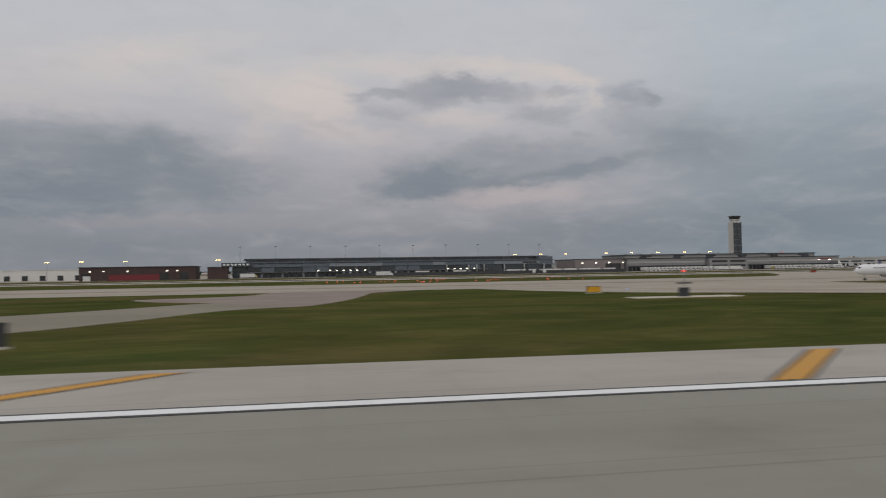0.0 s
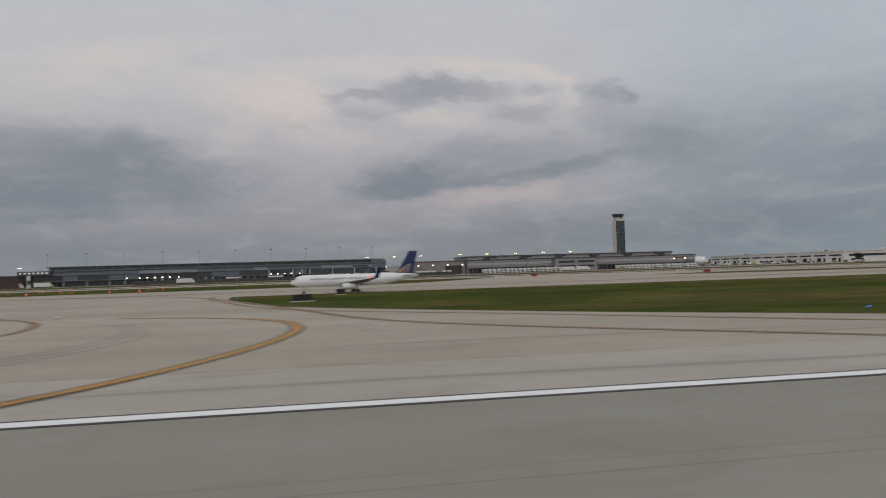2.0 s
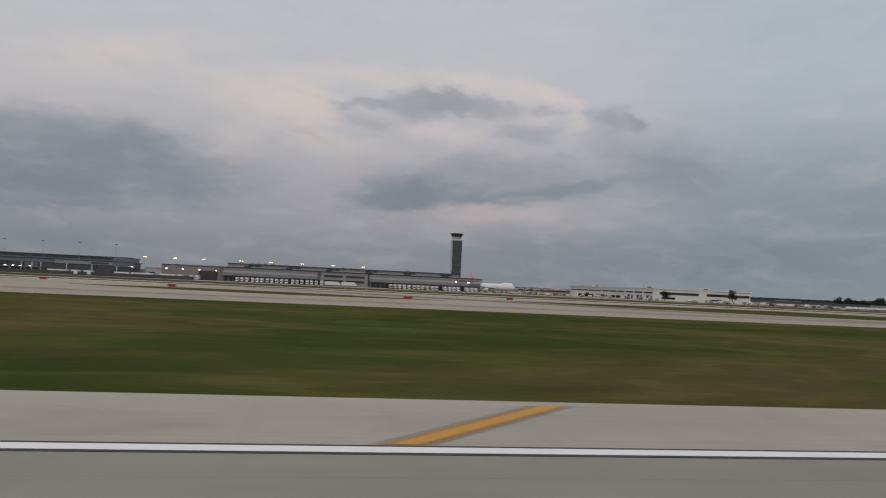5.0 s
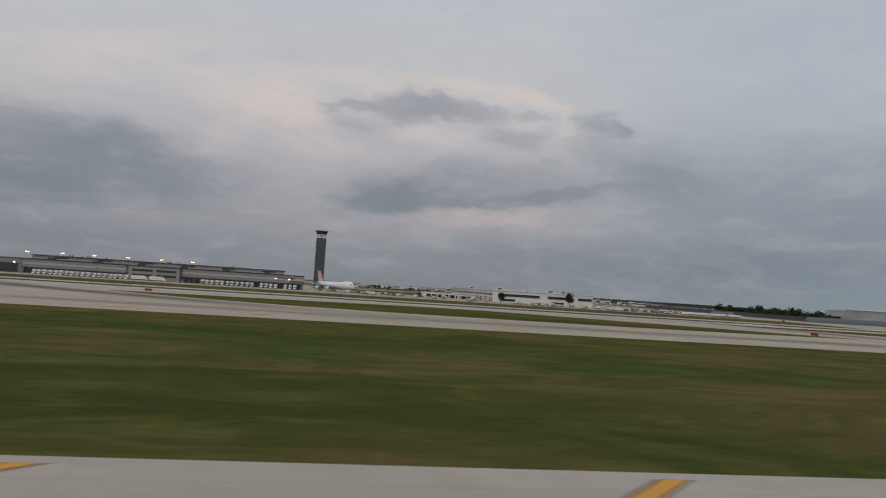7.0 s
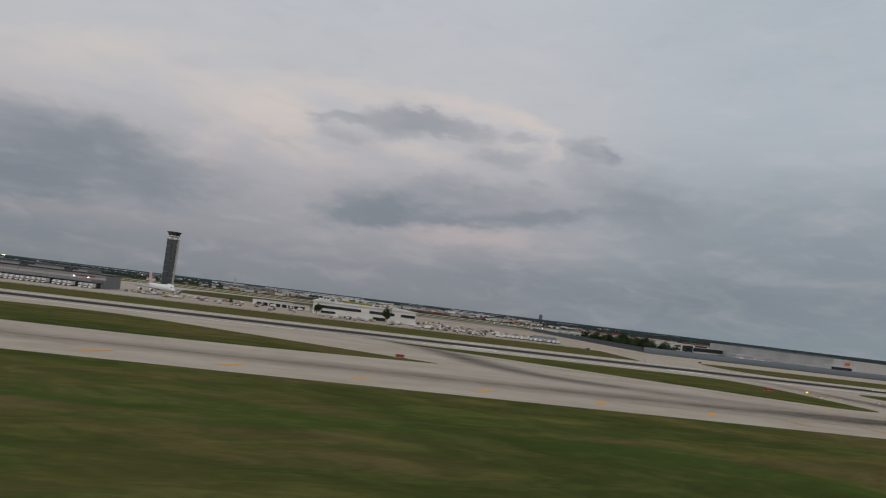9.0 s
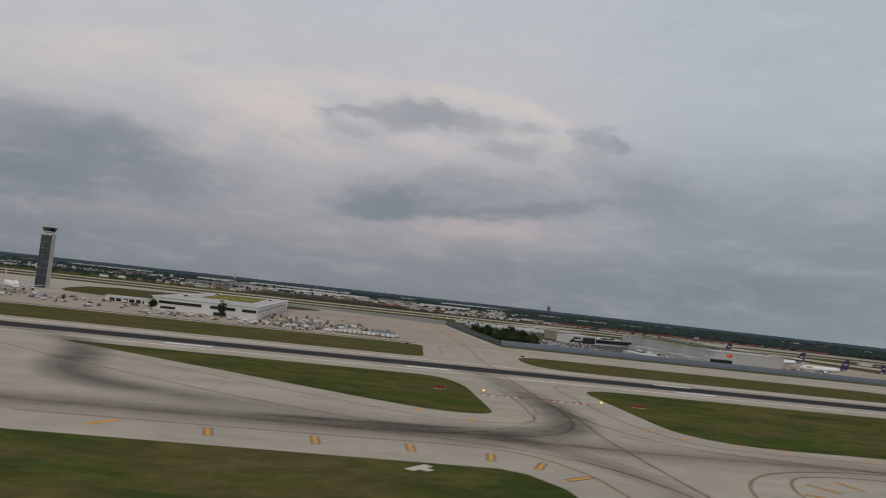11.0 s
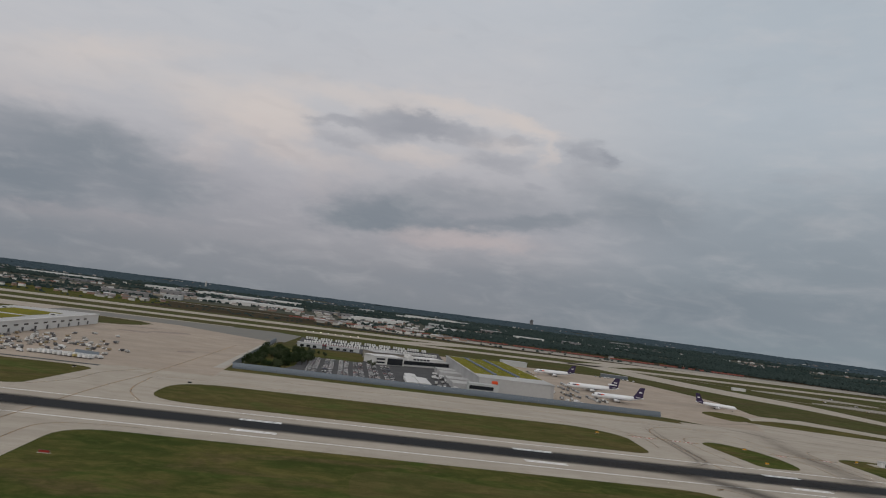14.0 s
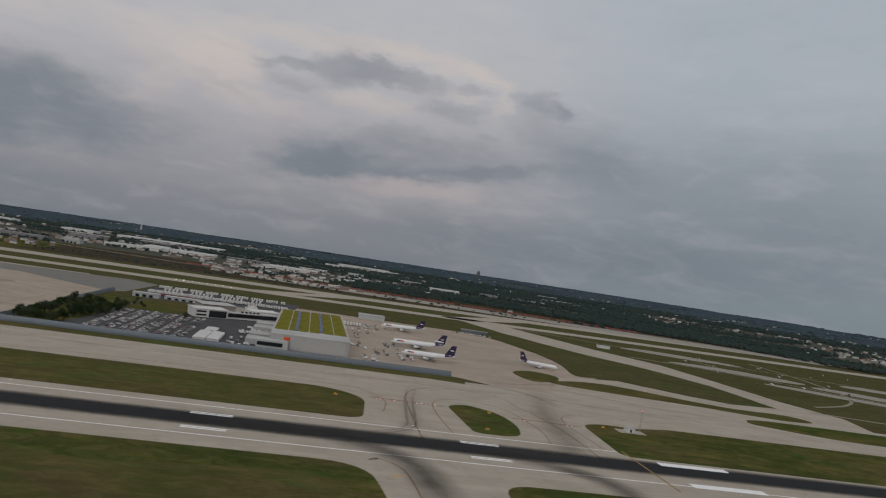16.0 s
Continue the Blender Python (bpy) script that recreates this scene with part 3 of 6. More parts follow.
for q in (.94, .86, .78, .69, .60, .50):
    ribbon("ring", [(80 + (x - 80) * q, 84 + (y - 84) * q) for x, y in LINK_W[8:62]], 1.5, .02, GRASS_DRY, rings)
# the second link, under the climb
area("pavement", round_off([(958, 40), (1030, 40), (1030, 186), (958, 186)], 0), .045, SLAB_T, "concrete link from runway to taxiway", "taxiway")
for pts in ([(962, 140), (958, 140), (955, 169), (949, 181), (938, 188), (920, 190), (860, 191), (860, 196), (962, 196)], [(1026, 140), (1030, 140), (1033, 169), (1040, 181), (1052, 188), (1070, 190), (1126, 191), (1126, 196), (1026, 196)],
            [(958, 95), (952, 70), (938, 52), (915, 42), (890, 39), (958, 39)], [(1030, 95), (1036, 70), (1050, 52), (1073, 42), (1098, 39), (1030, 39)]):
    area("pavement", pts, .038, SLAB_T, "flared concrete corner of the link", "taxiway")

# grass islands between the pavements
ISLE = "grass island between concrete taxiways"


def island(pts, radii=0, material=GRASS, z=.075):
    return area("grass_island", round_off(pts, radii) if radii else pts, z, material, ISLE, "grass")


island([(XW, 282), (186, 282), (222, 332), (252, 390), (XW, 390)], [0, 40, 30, 3, 0])
island([(298, 306), (345, 328), (400, 314), (442, 288), (380, 272), (330, 288)], [3, 20, 20, 3, 20, 20], GRASS_DRY)
island([(470, 340), (545, 354), (630, 381), (752, 296), (779, 278), (690, 262), (575, 270), (515, 300)], [3, 30, 40, 10, 5, 60, 30, 20])
island([(768, 388.5), (955, 388), (962, 352), (960, 272), (938, 270), (915, 284)], [4, 22, 10, 16, 20, 25])
island([(1026, 250), (1026, 388), (1362, 388), (1368, 330), (1366, 250)], [34, 26, 30, 10, 34])
island([(1430, 250), (1430, 376), (XE, 376), (XE, 250)], [30, 20, 0, 0])
island([(XW, 494), (958, 498), (969, 608), (952, 616), (XW, 612)], [0, 12, 10, 10, 0], GRASS_DRY)
island([(1033, 492), (1366, 490), (1372, 560), (1345, 586), (1036, 588)], [38, 14, 34, 40, 40], GRASS_DRY)
island([(1440, 486), (1472, 486), (1480, 520), (1474, 560), (1452, 580), (1435, 568)], [8, 14, 30, 24, 18, 14])
island([(1536, 466), (XE, 448), (XE, 540), (1620, 574), (1586, 562), (1562, 566), (1540, 556)], [12, 0, 0, 12, 8, 16, 14])
island([(1742, 652), (1812, 618), (XE, 572), (XE, 628), (1776, 680), (1749, 672)], [12, 60, 0, 0, 22, 12])
area("grass_island", [(1052, 690), (1440, 684), (1472, 678), (1474, 692), (1440, 704), (1052, 706)], .075, GRASS_DRY, "narrow grass strip along a blast fence", "grass")

area("dry_patch", smooth_line([(1167, 258), (1164, 300), (1166, 350), (1196, 362), (1232, 350), (1280, 358), (1330, 364), (1352, 340), (1348, 300), (1352, 270), (1300, 256), (1240, 264), (1200, 254)], True, 3), .083, GRASS_DRY, "brown dried patch in a grass island", "grass")

# aprons and the far airfield
area("apron", [(980, 640), (1052, 640), (1052, 1110), (1070, 1230), (600, 1230), (600, 640), (900, 618)], .05, SLAB_A, "broad pinkish concrete apron", "apron")
area("apron", [(1300, 714), (1470, 714), (1500, 690), (1640, 690), (1660, 800), (1640, 1010), (1600, 1180), (1300, 1210)], .05, SLAB_A, "concrete cargo apron", "apron")
area("pavement", [(700, 1215), (900, 1205), (1050, 1095), (1070, 1110), (1082, 1290), (1036, 1325), (700, 1300)], .056, BLUE_PAVE, "blue-grey old pavement at the apron's end", "pavement")
for pts in ([(870, 990), (900, 984), (915, 1000), (890, 1012)], [(905, 1010), (950, 1040), (940, 1062), (912, 1040)], [(860, 1060), (900, 1066), (896, 1080), (866, 1076)], [(990, 800), (1004, 812), (998, 824), (986, 814)]):
    area("dirt_patch", smooth_line(pts, True, 4), .057, OLD_PAVE, "rusty brown dirt patch on the apron", "dirt")
area("grass_field", smooth_line([(570, 960), (640, 900), (722, 905), (734, 1040), (850, 1080), (850, 1190), (570, 1200)], True, 3), .058, GRASS_FAR, "dull grass behind the service building", "grass")
area("parking_lot", [(1092, 735), (1300, 730), (1300, 1110), (1110, 1110), (1108, 905)], .06, ASPHALT, "dark asphalt car park", "car park")
area("parking_lot", [(1085, 1110), (1300, 1110), (1310, 1260), (1085, 1270)], .06, ASPHALT, "asphalt trailer yard", "car park")
area("pavement", [(1041, 700), (1050, 706), (1055, 1090), (1048, 1090)], .06, SLAB_S, "white concrete apron margin", "pavement")
area("road", [(-700, 625), (966, 625), (966, 632), (-700, 632)], .06, ASPHALT, "narrow perimeter road", "road")
area("pavement", [(1560, 690), (1905, 688), (1924, 757), (1856, 775), (1787, 764), (1746, 788), (1686, 835), (1630, 818), (1600, 800)], .052, SLAB_T, "concrete taxiway round a grass strip", "taxiway")
for pts in ([(1578, 753), (1609, 783), (1660, 792), (1728, 752), (1778, 732), (1833, 731), (1846, 703), (1800, 695), (1732, 716), (1643, 733)], [(1548, 796), (1575, 825), (1601, 808), (1590, 770), (1558, 750)]):
    area("grass_island", smooth_line(pts, True, 3), .08, GRASS_DRY, ISLE, "grass")
area("grass_island", smooth_line([(1600, 1262), (1658, 1261), (1695, 1178), (1744, 1082), (1793, 1016), (1838, 904), (1846, 786), (1787, 770), (1746, 794), (1686, 841), (1634, 832), (1644, 918), (1640, 1050), (1590, 1180)], True, 3), .08, GRASS_FAR, "broad grass field beside the cargo apron", "grass")
for y0, y1, w in ((1440, 1500, "far parallel taxiway"), (1620, 1710, "far third runway")):
    area("pavement", [(XW, y0), (XE, y0 - 30), (XE, y1 - 30), (XW, y1)], .04, SLAB_T, "pale concrete " + w, "runway")
area("pavement", [(1560, 1480), (1610, 1420), (1658, 1261), (1695, 1178), (1744, 1076), (1793, 1012), (1842, 904), (1852, 775), (1864, 688), (1905, 688), (1924, 757), (1896, 838), (1879, 961), (1858, 1080), (1790, 1195), (1742, 1314), (1678, 1481)], .045, SLAB_T, "long diagonal concrete taxiway", "taxiway")
area("pavement", [(1180, 1448), (1260, 1448), (1440, 1610), (1360, 1610)], .062, SLAB_T, "diagonal turn-off of a far runway", "taxiway")
area("pavement", [(1560, 1440), (1640, 1440), (1820, 1625), (1740, 1625)], .045, SLAB_T, "diagonal turn-off of a far runway", "taxiway")
for pts in ([(1905, 1150), (1985, 1108), (2060, 1070), (2110, 1090), (2040, 1150), (1960, 1170)], [(2090, 1040), (2200, 960), (2330, 930), (2360, 965), (2230, 1010), (2140, 1060)], [(1990, 1010), (2070, 950), (2180, 900), (2210, 915), (2110, 975), (2030, 1020)],
            [(2330, 880), (2480, 820), (2650, 790), (2660, 830), (2500, 880), (2380, 915)], [(1880, 1290), (1990, 1240), (2090, 1235), (2060, 1275), (1950, 1320)], [(2200, 1120), (2320, 1080), (2420, 1070), (2400, 1110), (2260, 1150)]):
    area("gravel_yard", smooth_line(pts, True, 3), .05, GRAVEL, "brown gravel of a works site beside a taxiway", "yard")
tracks = thing("works_roads", 0, 0, 0, 0, "narrow pale roads through the works site", "road", kind="structure")
for pts, w in (([(1838, 1150), (1966, 1106), (2054, 1043), (2114, 988), (2300, 880), (2600, 770), (3000, 700)], 9), ([(1700, 1420), (1850, 1330), (2050, 1230), (2300, 1140), (2700, 1050)], 8),
               ([(1940, 830), (2020, 880), (2090, 960), (2130, 1060), (2150, 1180), (2160, 1330)], 7), ([(1900, 780), (2100, 740), (2400, 700), (3000, 655)], 10), ([(1990, 1250), (2010, 1130), (2050, 1045)], 6)):
    ribbon("road", smooth_line(pts, False, 5), w * .7, .062, TRACK, tracks)
area("gravel_yard", [(1150, 1880), (2500, 1560), (2500, 1680), (1150, 2000)], .05, GRAVEL, "brown gravel beside a railway", "yard")

# ---- painted markings ----
stripe = thing("edge_stripe", 0, 0, 0, 0, "white runway edge stripe bordered in black", "marking", kind="structure")
for y in (28.35, -28.35):
    slab("border", stripe, XW, XE, y - .78, y + .78, .02, .050, BLACK_P, "black border")
    slab("line", stripe, XW, XE, y - .46, y + .46, .03, .062, WHITE_P)
bar_v = [(.2, 29.3, .05), (1.75, 29.3, .05), (10.75, 39.3, .05), (9.2, 39.3, .05)]
edge_v = [(-.1, 29.3, .04), (2.05, 29.3, .04), (11.05, 39.35, .04), (8.9, 39.35, .04)]
bar_me, bar_edge = raw("bar", bar_v, [(0, 1, 2, 3)], YELLOW_P), raw("border", edge_v, [(0, 1, 2, 3)], BLACK_P)
bars = [274.6 + 30.2 * i for i in range(-1, 6)] + [470.4 + 33.2 * i for i in range(0, 14)] + [18.9, 48.8, 77.0, -17] + [-45 - 30.2 * i for i in range(3)] + [1125 + 30.5 * i for i in range(6)]
for x in bars:
    b = thing("shoulder_bar", x, 0, 0, 0, "slanted yellow bar painted on the concrete shoulder", "marking", "yellow shoulder bars")
    under(new("border", bar_edge), b)
    under(new("bar", bar_me), b)
steep = thing("shoulder_bar", 0, 0, 0, 0, "steep yellow bar painted where a taxi line joins the shoulder", "marking", "yellow shoulder bars")
ribbon("border", [(224.1, 29.8), (226.7, 38.0)], 2.0, .046, BLACK_P, steep)
ribbon("bar", [(224.1, 29.8), (226.7, 38.0)], 1.45, .054, YELLOW_P, steep)
for x, y in ((46, 33), (300, 33)):
    area("yellow_spot", [(x + .8 * math.cos(a), y + .9 * math.sin(a)) for a in (0, .8, 1.6, 2.4, 3.2, 4, 4.8, 5.6)], .056, YELLOW_P, "worn yellow spot on the concrete shoulder", "marking")

area("yellow_spot", [(233.7, 31.5), (235.1, 31.4), (235.2, 34.1), (233.8, 34.1)], .056, YELLOW_P, "yellow rectangle painted on the concrete shoulder", "marking")
lines = thing("taxi_lines", 0, 0, 0, 0, "yellow taxi lines bordered in black on concrete", "marking", kind="structure")


def taxi_line(pts, w=.45, paint=None, steps=6):
    c = smooth_line(pts, False, steps)
    ribbon("border", c, w * 2.0, .062, BLACK_P, lines)
    ribbon("line", c, w * .9, .070, paint or YELLOW_W, lines)


taxi_line([(83, 29.8), (89, 30.6), (99, 33.5), (105, 36.5), (112, 42), (118, 51), (122, 60), (125, 71), (125, 84), (121, 98), (113, 110), (100, 124), (85, 138), (72, 160), (64, 186), (40, 222)], .45)
taxi_line([(238, 29.4), (232, 29.5), (225, 30.1), (219, 32.1), (211.4, 37.3), (206.5, 41.3), (201, 46.6), (194, 54), (172, 81), (156, 99), (146, 118), (140, 140), (133, 170), (132, 190)], .5)
taxi_line([(230, 3), (216, 11.5), (207.8, 18.9), (201.3, 27), (196.5, 32.3), (184, 46), (169, 63), (160, 78), (154, 98), (140, 150), (128, 185), (110, 215), (80, 224)], .6)
taxi_line([(105, 2), (117, 8), (126.5, 15.5), (136, 25.8), (142.3, 35.4), (146.4, 44), (149.8, 54), (152, 65), (152, 74), (150, 82), (144, 91), (130, 101)], .62, YELLOW_P)
for a, b in (((95, 39), (99, 33.4)), ((210.9, 37.5), (214.1, 42.5))):
    ribbon("bar", [a, b], 1.2, .066, YELLOW_P, lines)
taxi_line([(XW, 223), (800, 223), (XE, 221)], .4, None, 1)
taxi_line([(994, 0), (992, 120), (990, 234), (993, 277), (992, 330), (1000, 517), (1010, 640), (1023, 965)], .5)
taxi_line([(994, 60), (990, 150), (975, 195), (940, 216), (890, 223)], .45)
taxi_line([(994, 60), (1000, 150), (1015, 195), (1050, 216), (1110, 221)], .45)
taxi_line([(992, 320), (988, 270), (970, 238), (930, 226), (880, 223)], .45)
taxi_line([(992, 320), (998, 270), (1018, 238), (1058, 226), (1110, 221)], .45)
taxi_line([(640, 441), (700, 400), (800, 315), (880, 255), (940, 230), (990, 223)], .45)
taxi_line([(947, 366), (972, 360), (978, 340), (976, 290), (970, 262), (945, 254), (915, 266), (800, 350)], .4)
taxi_line([(1060, 402), (1030, 398), (1014, 384), (1012, 340), (1012, 290), (1020, 256), (1046, 240), (1200, 239), (1366, 239)], .4)
taxi_line([(1366, 402), (1380, 385), (1384, 340), (1384, 290), (1376, 250)], .4)
taxi_line([(1382, 520), (1386, 560), (1370, 592), (1340, 602), (1100, 604), (1024, 602), (1016, 570), (1020, 520), (1036, 482)], .4)
taxi_line([(1400, 440), (1402, 520), (1408, 600), (1440, 640), (1500, 650)], .5)
taxi_line([(1424, 476), (1422, 540), (1428, 580), (1452, 596), (1482, 580), (1494, 520), (1490, 476)], .4)
taxi_line([(1515, 440), (1514, 520), (1500, 590), (1460, 645), (1200, 650), (1050, 648)], .5)
taxi_line([(1528, 480), (1526, 560), (1546, 590), (1590, 592), (1640, 604)], .4)
taxi_line([(960, 500), (976, 540), (980, 590), (1000, 640)], .4)
for i in range(42):
    x = 410.5 + 33.2 * i
    if not 850 < x < 1130:
        ribbon("bar", [(x - .8, 197), (x + 4.4, 205.5)], 2.0, .074, YELLOW_P, lines)
for x, y, a in ((931, 269, 60), (949, 258, 95), (964, 271, 130), (1018, 269, 40), (1026, 257, 55), (1040, 249, 70), (1057, 245, 90), (1088, 243, 110), (1119, 243, 110),
                (1366, 398, 31), (1366, 398, 30), (1376, 372, 15)):
    c, s = math.cos(radians(a)) * 3.2, math.sin(radians(a)) * 3.2
    ribbon("bar", [(x - c, y - s), (x + c, y + s)], 1.5, .066, YELLOW_P, lines)

for x, y, a in ((870, 200, 100), (897, 201, 95), (922, 201, 90), (943, 197.5, 80), (955, 191.5, 66), (961.5, 180.5, 35), (1027, 181, 145), (1034, 192, 114), (1046, 198, 100), (1070, 201, 90), (1098, 201, 85)):
    c, s = math.cos(radians(a)) * 4.6, math.sin(radians(a)) * 4.6
    ribbon("border", [(x - c * 1.04, y - s * 1.04), (x + c * 1.04, y + s * 1.04)], 2.3, .068, BLACK_P, lines)
    ribbon("bar", [(x - c, y - s), (x + c, y + s)], 1.5, .074, YELLOW_P, lines)
taxi_line([(820, 208), (880, 208.5), (927, 210), (944, 208.5), (956, 203), (964, 190), (968, 174), (970, 130), (970, 60), (962, 46)], .45)
taxi_line([(1170, 208), (1110, 208.5), (1063, 210), (1046, 208.5), (1033, 203), (1024, 190), (1020, 174), (1018, 130), (1018, 60), (1026, 46)], .45)

holds = thing("hold_lines", 0, 0, 0, 0, "runway holding lines and red surface panels on a taxiway", "marking", kind="structure")
for x0, x1, y0, y1 in ((962, 1018, 331, 330), (1376, 1432, 566, 562), (1482, 1536, 548, 545)):
    for k, w in ((0, .35), (.9, .35)):
        ribbon("line", [(x0, y0 + k), (x1, y1 + k)], w, .072, YELLOW_P, holds)
    ribbon("border", [(x0, y0 + .45), (x1, y1 + .45)], 2.0, .064, BLACK_P, holds)
    n = max(4, int((x1 - x0) / 11))
    for i in range(n):
        xa = x0 + (x1 - x0) * (i + .6) / (n + .4)
        if abs(i - n / 2 + .4) > .7:
            slab("red_panel", holds, xa - 3.6, xa + 3.6, y0 - 5.5, y0 - 2.2, .05, .076, RED_P)
            slab("letter_bars", holds, xa - 2.6, xa - 1.2, y0 - 4.9, y0 - 2.8, .06, .082, WHITE_P)
            slab("letter_bars", holds, xa + .6, xa + 2.4, y0 - 4.9, y0 - 2.8, .06, .082, WHITE_P)

marks = thing("runway_marks", 0, 0, 0, 0, "white edge lines and touchdown bars of the second runway", "marking", kind="structure")
for y in (410, 477):
    slab("line", marks, XW, XE, y - .5, y + .5, .02, .068, WHITE_P)
for x in (810, 940, 1099, 1262.5, 1424.5):
    for y in (422, 425, 455.5, 458.5):
        if x > 1000 or y < 430:
            slab("bar", marks, x, x + 24.5, y - .9, y + .9, .04, .085, WHITE_P)
for y in (412, 456):
    slab("bar", marks, 1556, 1604, y - 4, y + 4, .04, .085, WHITE_P)
slab("cross_line", marks, 1540, 1541.5, 396, 480, .04, .084, mat("brown_line", (.26, .16, .05), None, .7))

rubber = thing("rubber_marks", 0, 0, 0, 0, "black tyre rubber worn into the concrete", "marking", kind="structure")
ribbon("rubber_band", [(XW + 60 * i, 444) for i in range(98)], 36, .076, RUBBER, rubber)
ribbon("skid", smooth_line([(200, 224), (600, 223), (900, 224), (1200, 222), (1700, 222)], False), 34, .074, SMEAR_M, rubber)
ribbon("skid", smooth_line([(820, 224), (880, 229), (926, 232), (953, 226), (971, 208), (982, 184), (988, 150), (988, 90)], False, 10), 16, .0815, SMEAR_M, rubber)
for k in (-5, 4):
    ribbon("skid", smooth_line([(880, 228 + k), (915, 232 + k), (946 + k * .4, 231 + k), (965 + k * .7, 218 + k * .7), (977 + k, 201 + k * .4), (987 + k, 181), (991 + k, 140)], False, 10), 1.1, .086 + .0005 * k, RUBBER_M, rubber)
ribbon("skid", smooth_line([(660, 442), (735, 424), (775, 392), (793, 345), (802, 300), (818, 272), (850, 255), (900, 243), (980, 233)], False, 8), 30, .0785, SMEAR_S, rubber)
ribbon("skid", smooth_line([(250, 442), (340, 420), (410, 362), (455, 322), (505, 285), (560, 250), (660, 228)], False), 36, .0805, SMEAR_S, rubber)
ribbon("skid", smooth_line([(-500, 224), (-100, 223), (200, 224), (480, 223)], False), 18, .074, SMEAR_L, rubber)
ribbon("skid", smooth_line([(972, 470), (981, 430), (987, 361), (990, 310), (988, 277), (980, 254), (962, 238), (930, 229), (870, 224), (780, 223)], False, 8), 26, .0790, SMEAR_S, rubber)
for k in (-7, 7):
    ribbon("skid", smooth_line([(990 + k, 330), (985 + k, 284), (966 + k, 250 + k * .5), (930, 231 + k * .7), (870, 223 + k)], False, 10), 1.3, .0835 + .0002 * k, RUBBER_L, rubber)
    ribbon("skid", smooth_line([(990 + k, 310), (999 + k, 264), (1024 + k, 238 + k * .5), (1090, 226 + k * .7), (1180, 222 + k)], False, 10), 1.2, .0875 + .0001 * k, SMEAR_L, rubber)
ribbon("skid", smooth_line([(1190, 444), (1290, 442), (1352, 432), (1384, 402), (1394, 356), (1397, 300), (1398, 220)], False), 30, .080, SMEAR_S, rubber)
ribbon("skid", smooth_line([(1250, 443), (1340, 446), (1382, 462), (1398, 490), (1403, 530), (1409, 590), (1424, 650)], False), 18, .079, SMEAR_L, rubber)
ribbon("skid", smooth_line([(1380, 444), (1450, 448), (1484, 456), (1500, 468), (1508, 501), (1513, 540), (1517, 578), (1525, 613), (1540, 670), (1552, 720)], False), 30, .080, SMEAR_M, rubber)
ribbon("skid", smooth_line([(1380, 444), (1450, 434), (1488, 412), (1503, 385), (1508, 330), (1508, 260)], False), 26, .081, SMEAR_S, rubber)
for k in (-3, 3):
    ribbon("skid", smooth_line([(1372 + k, 458 - k * .3), (1395 + k, 480), (1401 + k, 520), (1406 + k, 570), (1416 + k, 630)], False), 3.0, .083 + .0003 * k, SMEAR_M, rubber)
for pts in ([(1440, 700), (1490, 690), (1530, 660), (1545, 610)], [(1560, 720), (1600, 700), (1660, 672), (1740, 660)], [(1500, 700), (1540, 720), (1580, 745), (1620, 790)], [(1530, 655), (1580, 640), (1660, 636)]):
    ribbon("skid", smooth_line(pts, False), 9, .082, SMEAR_L, rubber)
for k in (-1.4, 0, 1.5):
    ribbon("skid", smooth_line([(118 + k, 24), (124 + k, 31), (128 + k, 37.4), (134 + k, 48.6), (137.5 + k, 60), (138 + k * .8, 71), (134 + k * .5, 84), (122, 100)], False), .9, .084, SMEAR_L, rubber)
for x0, y0, L in ((90, 36, 60), (128, 33.5, 70), (150, 50, 40), (176, 45, 50)):
    ribbon("skid", [(x0 + L * i / 5, y0 + .8 * math.sin(i)) for i in range(6)], 1.2, .083, RUBBER_L, rubber)
ribbon("joint", [(XW + 60 * i, 17.1) for i in range(98)], .16, .050, RUBBER_L, rubber)

